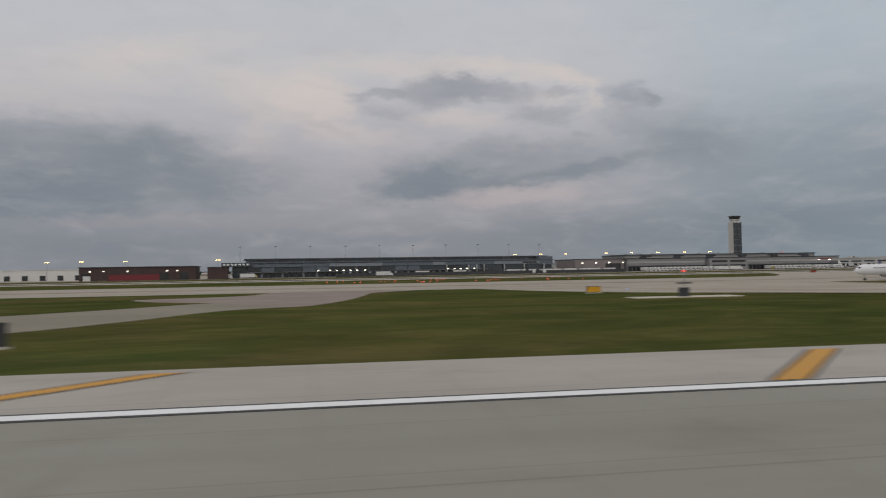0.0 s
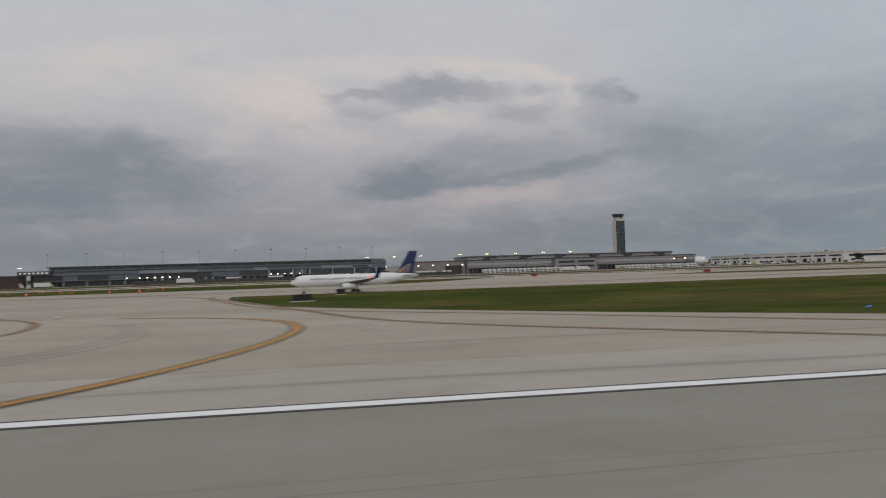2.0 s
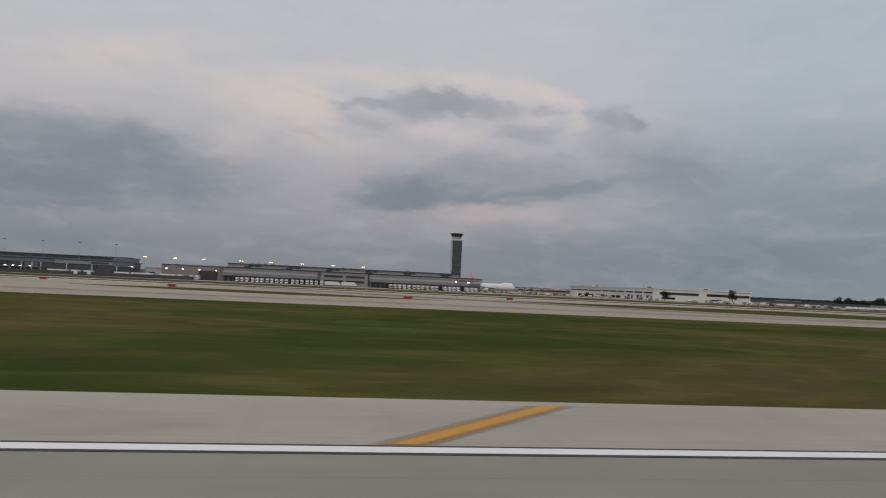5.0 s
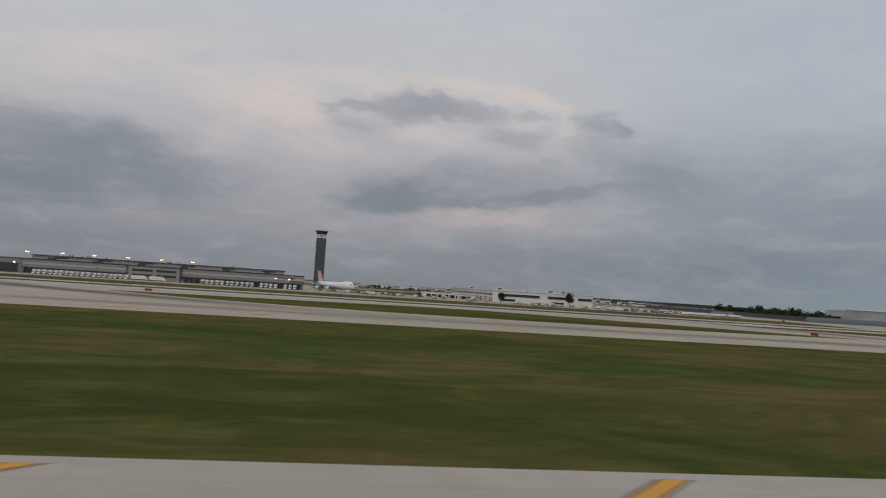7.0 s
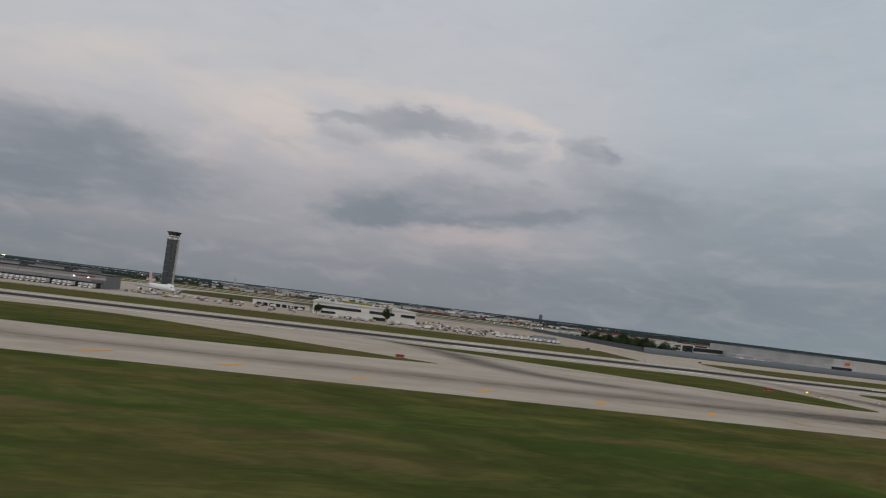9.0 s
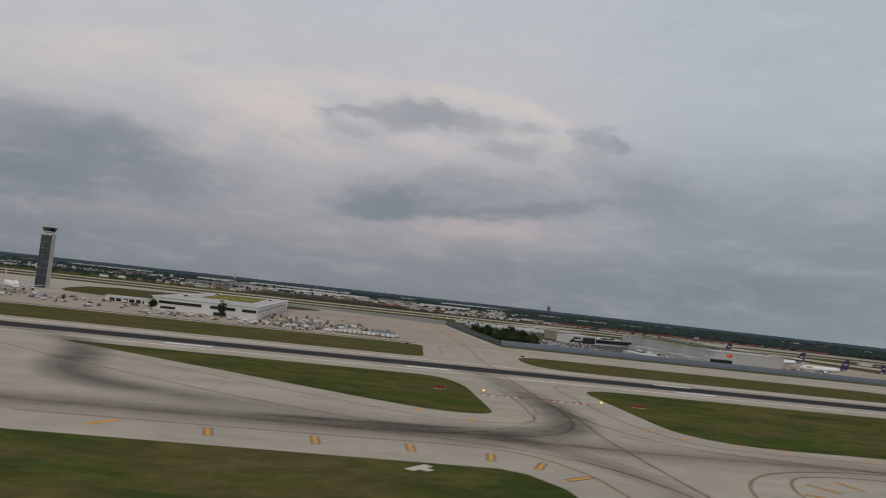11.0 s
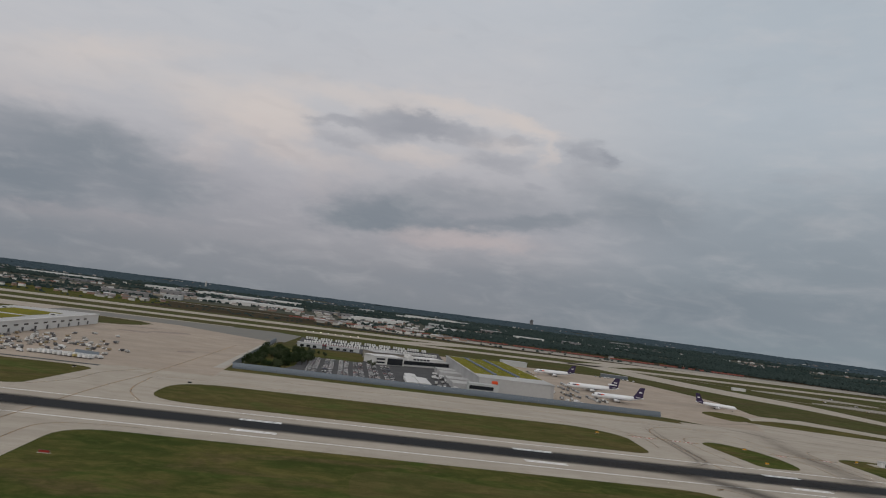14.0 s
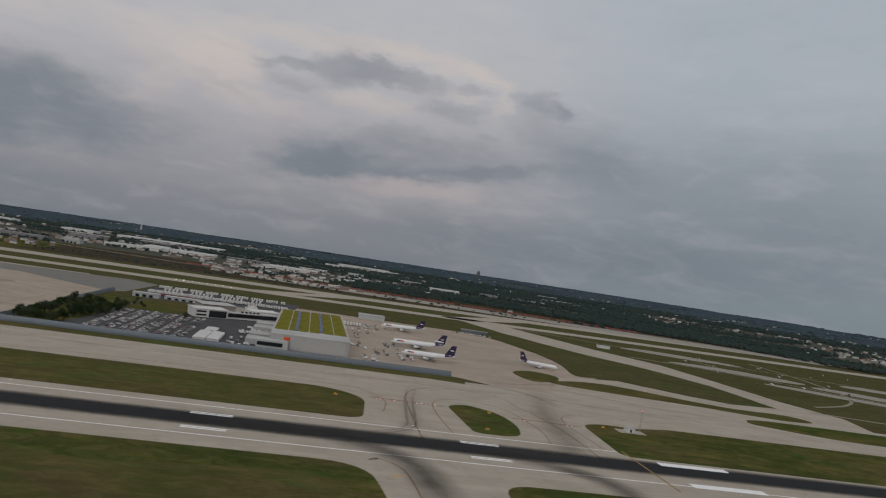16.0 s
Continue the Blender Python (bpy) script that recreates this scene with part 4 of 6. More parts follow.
# ---- terminals and the tower ----
def terminal_a():
    rd = random.Random(41)
    t = thing("cargo_terminal", -67, 672, 0, 5.44, "long blue-grey cargo terminal with a flat banded roof", "terminal building")
    L = 295
    slab("wall", t, 0, L, 0, 80, 0, 12.4, CLAD_DARK)
    slab("roof", t, -1.5, L + 1.5, -1.6, 82, 12.4, 12.9, STEEL_D, "dark roof edge")
    slab("upper_storey", t, 12, L - 1, 9, 76, 12.9, 16.4, CLAD_BLUE)
    slab("upper_roof", t, 10, L, 7.6, 78, 16.4, 17.0, CLAD_MID)
    slab("sign_panel", t, -9, 16, -3.5, 12, 10.2, 13.4, CLAD_DARK, "dark cantilevered corner with pale sign bars")
    row("sign_bar", t, raw("sign_bar", box_v(0, 1.9, -3.7, -3.4, 11.2, 12.6), BOX_F, WHITE_P), [(-7.5 + 3.2 * i, 0, 0) for i in range(7)], "pale unreadable sign bar")
    fascia = raw("fascia_panel", box_v(0, 11.7, -1.1, .05, 9.3, 12.3), BOX_F, CLAD_BLUE)
    pale = raw("fascia_panel", box_v(0, 11.7, -1.1, .05, 9.3, 12.3), BOX_F, CLAD_SKY)
    for k in range(25):
        row("fascia_panel", t, pale if k in (7, 8, 9, 10, 15, 20, 21, 22, 23) else fascia, [(.4 + 11.8 * k, 0, 0)])
    strip = raw("window_strip", box_v(0, 11, -.2, .1, 14.3, 15.5), BOX_F, GLASS_D)
    row("window_strip", t, strip, [(14 + 11.8 * i, 9, 0) for i in range(23)])
    glaz = raw("glazing", box_v(.6, 10.8, -.3, .1, 5.6, 9.0), BOX_F, GLASS_T)
    dark = raw("glazing", box_v(.6, 10.8, -.3, .1, 5.6, 9.0), BOX_F, GLASS_D)
    wall = raw("wall_panel", box_v(.3, 11.3, -.45, .1, 5.3, 9.1), BOX_F, CLAD_BLUE)
    for k in range(25):
        row("wall_panel" if k in (2, 5, 6, 12, 13, 18) else "glazing", t, wall if k in (2, 5, 6, 12, 13, 18) else rd.choice((glaz, dark)), [(.4 + 11.8 * k, 0, 0)])
    for a, b in ((12, 96), (150, L - 66)):
        slab("canopy", t, a, b, -3.6, 0, 4.7, 5.3, CLAD_MID, "grey dock canopy")
    dock = raw("dock_door", box_v(0, 3.4, -.25, .1, .9, 4.4), BOX_F, GLASS_D)
    row("dock_door", t, dock, [(14 + 5.9 * i, 0, 0) for i in range(34)])
    pad = raw("dock_panel", box_v(0, 2.0, -.4, .1, .6, 4.5), BOX_F, CLAD_SKY)
    row("dock_panel", t, pad, [(17.7 + 5.9 * i, 0, 0) for i in range(34) if rd.random() < .55])
    col = raw("column", box_v(-.35, .35, -2.9, -2.2, 0, 9.3), BOX_F, CLAD_LIGHT)
    row("column", t, col, [(x, 0, 0) for x in (190, 211, 219, 226, 246, 266, 286)], "pale column")
    tall = raw("tall_glazing", box_v(.5, 10.5, -.5, .1, .8, 9.0), BOX_F, GLASS_T)
    row("tall_glazing", t, tall, [(222 + 11.8 * i, 0, 0) for i in range(6)])
    slab("end_panel", t, L - 13, L + .3, -1.4, 40, 8.4, 16.0, CLAD_BLUE, "blue-grey end panel")
    slab("name_bars", t, L - 30, L - 16, -1.4, -1.0, 10.0, 11.4, STEEL_D, "dark unreadable sign")


def terminal_b():
    rd = random.Random(77)
    t = thing("cargo_terminal", 305, 706, 0, 2.4, "long grey cargo terminal with banded cladding and truck docks", "terminal building")
    L = 240
    slab("wall", t, 0, L, 0, 70, 0, 12.6, CLAD_MID)
    slab("roof", t, -1, L + 1, -1.4, 71, 12.6, 13.1, STEEL_D, "dark roof edge")
    slab("upper_storey", t, 4, L - 18, 13, 66, 13.1, 16.4, CLAD_GREY)
    slab("upper_roof", t, 3, L - 17, 12, 67, 16.4, 16.9, CLAD_DARK)
    slab("side_wing", t, -52, -.5, 4, 60, 0, 12.6, CLAD_MAUVE, "mauve-grey side wing")
    slab("wing_roof", t, -52.5, -.6, 3.2, 60.5, 12.6, 13.1, CLAD_DARK)
    slab("wing_door", t, -20, -4, 3.6, 4.2, .3, 8.5, STEEL_D, "dark wing doorway")
    for k in range(3):
        band = raw("wall_band", box_v(0, 11.85, -.35 - .12 * k, .05, 5.6 + 2.3 * k, 7.7 + 2.3 * k), BOX_F, CLAD_GREY if k != 1 else CLAD_PALE)
        row("wall_band", t, band, [(1 + 12 * i, 0, 0) for i in range(7)] + [(133 + 12 * i, 0, 0) for i in range(9 if k else 8)])
    seam = raw("roof_band", box_v(0, 11.8, 12.5, 13.1, 13.3, 14.1), BOX_F, CLAD_PALE)
    row("roof_band", t, seam, [(5 + 12 * i, 0, 0) for i in range(18)])
    pane = raw("clerestory_pane", box_v(0, 5.5, 12.6, 13.1, 14.6, 15.7), BOX_F, GLASS_D)
    row("clerestory_pane", t, pane, [(22 + 36 * i, 0, 0) for i in range(6)] + [(28.2 + 36 * i, 0, 0) for i in range(6)])
    slab("office_block", t, 88, 131, -4, 2, 0, 12.2, CLAD_GREY, "light grey office bay")
    slab("office_roof", t, 87.5, 131.5, -4.5, 2, 12.2, 12.7, CLAD_DARK)
    strip = raw("window_strip", box_v(0, 17, -4.3, -3.8, 0, 1.9), BOX_F, GLASS_D)
    row("window_strip", t, strip, [(91, 0, 3.6), (91, 0, 8), (111, 0, 3.6), (111, 0, 8)])
    for a, b in ((1, 87), (132, L - 1)):
        slab("canopy", t, a, b, -2.6, 0, 5.0, 5.5, CLAD_DARK, "dark dock canopy")
    # dark slabs proud of the wall, painting the shade of open docks
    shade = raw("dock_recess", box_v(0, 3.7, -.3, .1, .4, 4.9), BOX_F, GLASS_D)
    row("dock_recess", t, shade, [(2 + 4.3 * i, 0, 0) for i in range(20)] + [(135 + 4.3 * i, 0, 0) for i in range(24)])
    slab("red_band", t, L - 24, L - 8, -.85, -.4, 9.6, 10.6, RED_PANEL, "faded red wall band")
    tank = raw("roof_vent", *rod((0, 0, 0), (0, 0, 1.5), .9, .9, 8), STEEL)
    row("roof_vent", t, tank, [(rd.uniform(6, L - 24), rd.uniform(20, 60), 16.9) for i in range(12)])
    unit = raw("roof_unit", box_v(-3, 3, -2, 2, 0, 1.6), BOX_F, CLAD_DARK)
    row("roof_unit", t, unit, [(22 + 37 * i, 8, 13.1) for i in range(6)])


def tower():
    t = thing("control_tower", 558, 934, 0, 0, "tall square control tower with dark glazing and cream sides", "control tower")
    t.scale = (.8, .8, 1)
    slab("shaft", t, -7.6, 7.6, -7.6, 7.6, 0, 62, CREAM)
    pane = raw("glass_panel", box_v(-6.4, 6.4, -8.1, -7.5, 0, 7.3), BOX_F, GLASS_T)
    row("glass_panel", t, pane, [(0, 0, .5 + 7.6 * i) for i in range(8)])
    rib = raw("rib", box_v(-.3, .3, -8.5, -7.5, 0, 62), BOX_F, STEEL_D)
    row("rib", t, rib, [(-6.8, 0, 0), (0, 0, 0), (6.8, 0, 0)])
    slab("collar", t, -5.6, 5.6, -5.6, 5.6, 62, 63.4, WHITE_W, "white collar")

    def ring(z0, r0, z1, r1, n=8):
        v = [(r * math.cos(a), r * math.sin(a), z) for z, r in ((z0, r0), (z1, r1)) for a in [math.pi / n + 2 * math.pi * i / n for i in range(n)]]
        return v, [(i, (i + 1) % n, n + (i + 1) % n, n + i) for i in range(n)] + [tuple(range(n - 1, -1, -1)), tuple(range(n, 2 * n))]
    piece("neck", t, ring(63.4, 6.6, 65.0, 7.4), CREAM)
    piece("balcony", t, ring(65.0, 8.4, 65.7, 8.6), WHITE_W, "white balcony ring")
    piece("cab", t, ring(65.7, 7.6, 69.4, 9.6), GLASS_D, "dark sloping cab glazing")
    piece("cab_roof", t, ring(69.4, 10.6, 70.2, 10.4), STEEL_D)
    for x, y, h in ((2, 1, 4), (-3, 2, 3)):
        piece("antenna", t, rod((x, y, 70.2), (x, y, 70.2 + h), .15, .08), STEEL)


def brick_shed():
    t = thing("brick_building", -181, 640, 0, 3, "low dark brick building with a red lower wall", "building")
    slab("wall", t, 0, 88, 0, 40, 0, 10.6, BRICK)
    slab("roof", t, -.6, 88.6, -.6, 41, 10.6, 11.2, STEEL_D)
    slab("red_wall", t, 22, 60, -.5, .1, .2, 4.8, RED_PANEL, "red lower wall")
    door = raw("doorway", box_v(0, 6, -.4, .1, .2, 6), BOX_F, GLASS_D)
    row("doorway", t, door, [(2, 0, 0), (61, 0, 0), (76, 0, 0)])
    slab("white_door", t, 3, 8.5, -1, -.4, .1, 4, WHITE_W, "white roller door")
    lamp = raw("wall_lamp", box_v(-.45, .45, -.9, -.4, 0, .7), BOX_F, LAMP_W)
    row("wall_lamp", t, lamp, [(8, 0, 7.2), (18, 0, 7.2), (36, 0, 7.2), (66, 0, 7.2), (74, 0, 7.2)], "lit wall lamp")
    t2 = thing("brick_building", -84, 646, 0, 3, "small dark brick annexe", "building")
    slab("wall", t2, 0, 16, 0, 22, 0, 9.6, BRICK)
    slab("roof", t2, -.5, 16.5, -.5, 22.5, 9.6, 10.1, STEEL_D)


def white_block():
    t = thing("service_building", 0, 0, 0, 0, "white two-storey service building with planted roof beds", "service building")
    base = [(729, 733), (826, 717), (831, 1048), (738, 1022)]
    piece("wall", t, prism(base, 0, 11.6), WHITE_W)
    piece("parapet", t, prism([(x + (1 if x > 760 else -1), y + (1.2 if y > 800 else -1.2)) for x, y in base], 11.6, 12.5), WHITE_W)
    piece("roof", t, prism([(730.5, 734.5), (824.5, 719), (829, 1045), (739.5, 1020)], 12.3, 12.62), ROOF_G, "pale grey roof")
    ang = math.degrees(math.atan2(-16, 97))
    for a, b, z0, z1 in ((6, 46, 6.2, 8.8), (54, 78, 6.2, 8.8), (84, 97.5, 6.2, 8.8), (8, 22, 1.6, 3.8), (58, 70, .3, 3.4)):
        ob = slab("window_band", t, a, b, -.45, .2, z0, z1, GLASS_D)
        ob.matrix_basis = place(729, 733, 0, ang)
    west = math.degrees(math.atan2(9, 289)) * -1
    for k in range(11):
        # the dark dock slabs have no depth; their colour is the openings' shade
        for nm, a, b, z0, z1, m in (("dock_recess", 5 + 26 * k, 19 + 26 * k, .3, 4.6, GLASS_D), ("window_band", 4 + 26 * k, 25 + 26 * k, 6.8, 8.4, GLASS_D), ("dock_door", 8 + 26 * k, 12 + 26 * k, .9, 4.2, WHITE_W)):
            ob = slab(nm, t, -.5 if nm == "dock_door" else -.3, .2, a, b, z0, z1, m)
            ob.matrix_basis = place(729, 733, 0, west)
    small = raw("side_window", box_v(-.3, .35, 0, 9, 6.6, 8.2), BOX_F, GLASS_D)
    row("side_window", t, small, [(826.3 + .0151 * (14 + 24 * i), 731 + 24 * i, 0) for i in range(12)])
    door = raw("side_door", box_v(-.3, .4, 0, 5, .2, 4.6), BOX_F, STEEL_D)
    row("side_door", t, door, [(826.4 + .0151 * 31 * i, 760 + 31 * i, 0) for i in range(9)])
    for pts in ([(760, 806), (812, 796), (812, 868), (756, 872)], [(757, 890), (808, 884), (812, 974), (754, 976)]):
        piece("roof_bed", t, prism(pts, 12.5, 12.95), SEDUM, "yellow-green planted roof bed")
    for x, y in ((748, 790), (752, 960), (818, 930), (790, 745)):
        slab("roof_unit", t, x - 4, x + 4, y - 4, y + 4, 12.5, 14.6, WHITE_W)
        slab("roof_vent", t, x - 2.2, x + 2.2, y - 4.4, y - 4, 13.0, 14.2, STEEL_D)


def cargo_hub():
    t = thing("cargo_building", 0, 0, 0, 0, "grey cargo building with a yellow-green planted roof", "cargo building")
    x0, x1, y0, y1 = 1290, 1367, 748, 1010
    slab("wall", t, x0, x1, y0, y1, 0, 14.2, ROOF_G)
    slab("roof", t, x0 + .6, x1 - .6, y0 + .6, y1 - .6, 15.0, 15.28, ROOF_G, "pale roof between planted beds")
    slab("parapet", t, x0 - .5, x1 + .5, y0 - .5, y1 + .5, 14.2, 15.34, ROOF_G, "grey parapet")
    for xa, xb in ((1291.6, 1305), (1305.9, 1311.5), (1315.5, 1326), (1326.9, 1337), (1341, 1352), (1352.9, 1365.6)):
        bed = raw("roof_bed", box_v(0, xb - xa, 0, 52.5, 15.25, 15.6), BOX_F, SEDUM)
        row("roof_bed", t, bed, [(xa, 784 + (xa - 1290) * .12 + 55 * j, 0) for j in range(4)], "yellow-green sedum bed")
    unit = raw("roof_unit", box_v(-1.9, 1.9, -3.6, 3.6, 15.1, 16.6), BOX_F, mat("blue_grey_unit", (.10, .13, .19), None, .5))
    row("roof_unit", t, unit, [(1313.5, 792 + 10.5 * i, 0) for i in range(20)] + [(1339, 796 + 10.5 * i, 0) for i in range(20)])
    panel = raw("wall_panel", box_v(0, 8.95, -.6, -.45, 1, 13.9), BOX_F, ROOF_G)
    row("wall_panel", t, panel, [(1309 + 9.1 * i, y0, 0) for i in range(6)])
    slab("side_office", t, 1278, 1308, 736, 747.5, 0, 9.5, CLAD_LIGHT, "light front office")
    slab("office_glazing", t, 1279, 1303, 735.6, 736.1, 4, 7.5, GLASS_D)
    slab("name_patch", t, 1303, 1309, 747.0, 747.6, 9.8, 12.6, ORANGE, "orange-red sign patch")
    for y in (760, 800, 860, 900):
        slab("annexe", t, 1266, 1291, y, y + 26, 0, 5.5, ROOF_G)
    dock = raw("dock_door", box_v(-.2, .5, 0, 4, .8, 4.6), BOX_F, WHITE_W)
    row("dock_door", t, dock, [(x1, 762 + 9 * i, 0) for i in range(27)])

    o = thing("office_building", 1193, 926, 0, 25, "white office block with a long dark glazed wing", "office building")
    slab("wall", o, 0, 40, 0, 30, 0, 9.4, WHITE_W)
    slab("roof", o, -.8, 40.8, -.8, 30.8, 9.4, 10.2, WHITE_R, "pale flat roof")
    slab("corner_glazing", o, 17, 38, -.6, .1, .8, 8.4, GLASS_D)
    slab("corner_post", o, 14.5, 16.2, -1.0, 0, 0, 9.4, WHITE_W)
    win = raw("window", box_v(0, 11.5, -.3, .1, 0, 2.0), BOX_F, GLASS_D)
    row("window", o, win, [(2, 0, 1.9), (2, 0, 5.9)])
    slab("wing", o, 41, 124, 4, 18, 2.2, 6.8, GLASS_D, "long dark glazed wing")
    slab("wing_base", o, 41, 124, 4.5, 17.5, 0, 2.2, WHITE_W)
    slab("wing_roof", o, 40.9, 125, 3.2, 19, 6.8, 7.5, ROOF_G)
    slab("plant_room", o, 24, 66, 48, 84, 0, 10.5, GRAVEL)
    slab("plant_roof", o, 23, 67, 47, 85, 10.5, 11, ROOF_G)
    slab("link_block", o, 84, 122, 36, 64, 0, 8, WHITE_W)
    hood = raw("roof_hood", box_v(-1.2, 1.2, -1.5, 1.5, 7.4, 9.3), BOX_F, GLASS_D)
    row("roof_hood", o, hood, [(62 + 5 * i, 12, 0) for i in range(5)], "dark roof hood")
    for x, y in ((1219, 742), (1231.5, 742), (1219, 771), (1231.5, 771), (1222, 802)):
        c = thing("tent_hall", x, y, 0, 0, "low white tent hall beside the car park", "tent", "white tent halls")
        piece("side_wall", c, prism([(0, 0), (11, 0), (11, 27), (0, 27)], 0, 2.8), WHITE_W)
        v = [(-.4, -.4, 2.8), (11.4, -.4, 2.8), (5.5, -.4, 3.3), (-.4, 27.4, 2.8), (11.4, 27.4, 2.8), (5.5, 27.4, 3.3)]
        piece("roof", c, (v, [(0, 1, 2), (5, 4, 3), (0, 2, 5, 3), (2, 1, 4, 5), (1, 0, 3, 4)]), WHITE_R)


def fence_run(x0, y0, x1, y1, h, label, lean=1.6, step=3.05, skin=FENCE_M):
    """A steel blast fence of ribbed panels on slanted struts."""
    L = math.hypot(x1 - x0, y1 - y0)
    t = thing("blast_fence", x0, y0, 0, math.degrees(math.atan2(y1 - y0, x1 - x0)), label, "blast fence")
    n = int(L / step)
    v = []
    for z in (0, .33, .66, 1):
        for yy in (0, .12):
            v += [(0, z * z * lean + yy, z * h), (step - .06, z * z * lean + yy, z * h)]
    f = []
    for k in range(3):
        a = 4 * k
        f += [(a, a + 1, a + 5, a + 4), (a + 3, a + 2, a + 6, a + 7)]
    f += [(12, 13, 15, 14)]
    panel = raw("panel", v, f, skin)
    row("panel", t, panel, [(i * step, 0, 0) for i in range(n)])
    strut = raw("strut", *rod((0, 3.4, 0), (0, lean * .8, h * .9), .12, .1, 5), STEEL)
    row("strut", t, strut, [(i * step, 0, 0) for i in range(0, n, 3)])


terminal_a()
terminal_b()
tower()
brick_shed()
white_block()
cargo_hub()
fence_run(1056, 713, 1466, 711, 5.2, "long blue-grey steel blast fence")
fence_run(1058, 1110, 1056, 715, 5.0, "blue-grey steel blast fence beside trees", -1.2)
fence_run(930, 676, 952, 672, 5.0, "short blue-grey steel blast fence panel")
fence_run(20, 640, 290, 668, 3.0, "low dark barrier wall before a terminal", .3, 6.1, STEEL_D)


# ---- aircraft ----
def wing_solid(root, tip, thick):
    """A tapered wing: root and tip as (x front, x back, y, z)."""
    v = []
    for (xa, xb, y, z), t in ((root, thick), (tip, thick * .35)):
        m = xa + (xb - xa) * .35
        v += [(xa, y, z), (m, y, z + t * .6), (xb, y, z), (m, y, z - t * .4)]
    return v, [(0, 1, 5, 4), (1, 2, 6, 5), (2, 3, 7, 6), (3, 0, 4, 7), (0, 3, 2, 1), (4, 5, 6, 7)]


def jet(name, x, y, rz, L, d, span, fin_z, tail_mat, label, group="", engines=(0.36,), hump=False, belly=PLANE_W, winglet=None, third=False, gear=None, windows=0, patch=None):
    """An airliner: nose at the origin, tail towards +x."""
    t = thing(name, x, y, 0, rz, label, "airliner", group)
    r, zc = d / 2, d / 2 + (gear or d * .42)
    rings = [(0, 0, zc - .25 * r, .05, .05), (.012 * L, 0, zc - .2 * r, .36 * r, .34 * r), (.035 * L, 0, zc - .1 * r, .66 * r, .66 * r), (.07 * L, 0, zc, .9 * r, .92 * r), (.11 * L, 0, zc, r, r),
             (.62 * L, 0, zc, r, r), (.74 * L, 0, zc + .1 * r, .86 * r, .88 * r), (.86 * L, 0, zc + .3 * r, .55 * r, .62 * r), (.95 * L, 0, zc + .46 * r, .28 * r, .34 * r), (L, 0, zc + .55 * r, .06 * r, .1 * r)]
    piece("fuselage", t, tube(rings, 18), belly, "", True)
    if hump:
        piece("upper_deck", t, tube([(.03 * L, 0, zc + .3 * r, .1, .1), (.07 * L, 0, zc + .55 * r, .6 * r, .72 * r), (.2 * L, 0, zc + .62 * r, .66 * r, .78 * r), (.3 * L, 0, zc + .4 * r, .6 * r, .6 * r), (.36 * L, 0, zc + .2 * r, .3 * r, .3 * r)], 14), belly, "", True)
    zw = zc - .55 * r
    for s in (-1, 1):
        w = piece("wing", t, wing_solid((.36 * L, .56 * L, s * r * .6, zw), (.60 * L, .645 * L, s * span / 2, zw + span * .045), d * .28), PLANE_G)
        if winglet:
            piece("winglet", w, wing_solid((.605 * L, .642 * L, s * span / 2, zw + span * .045), (.64 * L, .66 * L, s * (span / 2 + .7), zw + span * .045 + d * .8), .2), winglet, "dark winglet")
        for e in engines:
            ye, xe = s * span * e * .46, L * (.30 + e * .25)
            n = piece("engine", t, tube([(xe, ye, zw - d * .22, d * .23, d * .23), (xe + .03 * L, ye, zw - d * .22, d * .27, d * .27), (xe + .085 * L, ye, zw - d * .22, d * .24, d * .24), (xe + .12 * L, ye, zw - d * .2, d * .13, d * .13)], 14), belly, "", True)
            piece("intake", n, tube([(xe - .02, ye, zw - d * .22, d * .19, d * .19), (xe + .01, ye, zw - d * .22, d * .19, d * .19)], 12), STEEL_D, "dark intake")
            slab("pylon", n, xe + .02 * L, xe + .11 * L, ye - .15, ye + .15, zw - d * .05, zw + d * .16, PLANE_G)
        piece("tailplane", t, wing_solid((.86 * L, .94 * L, s * r * .3, zc + .45 * r), (.965 * L, .995 * L, s * span * .19, zc + .62 * r), d * .1), PLANE_G)
        g = piece("main_gear", t, rod((.5 * L, s * d * .62, zw), (.5 * L, s * d * .62, d * .12), .16, .13), STEEL)
        for dx in (-.2, .2):
            piece("wheel", g, rod((.5 * L + dx * d, s * d * .62 - .25, d * .14), (.5 * L + dx * d, s * d * .62 + .25, d * .14), d * .14, d * .14, 12), TYRE)
    g = piece("nose_gear", t, rod((.1 * L, 0, zc - r * .8), (.1 * L, 0, .3), .12, .1), STEEL)
    piece("wheel", g, rod((.1 * L, -.2, d * .11), (.1 * L, .2, d * .11), d * .11, d * .11, 12), TYRE)
    zt = zc + .62 * r
    if tail_mat == PLANE_P:
        fin = [(.74 * L, 0, zt), (.81 * L, 0, zt + .16 * (fin_z - zt)), (.915 * L, 0, fin_z), (1.005 * L, 0, fin_z), (.975 * L, 0, zt + .1)]
    else:
        fin = [(.775 * L, 0, zt), (.835 * L, 0, zt + .14 * (fin_z - zt)), (.93 * L, 0, fin_z), (.995 * L, 0, fin_z), (.955 * L, 0, zt + .1)]
    v = [(a, -.18, c) for a, b, c in fin] + [(a, .18, c) for a, b, c in fin]
    f = piece("fin", t, (v, [tuple(range(5)), tuple(range(9, 4, -1))] + [(i, 5 + i, 5 + (i + 1) % 5, (i + 1) % 5) for i in range(5)]), tail_mat)
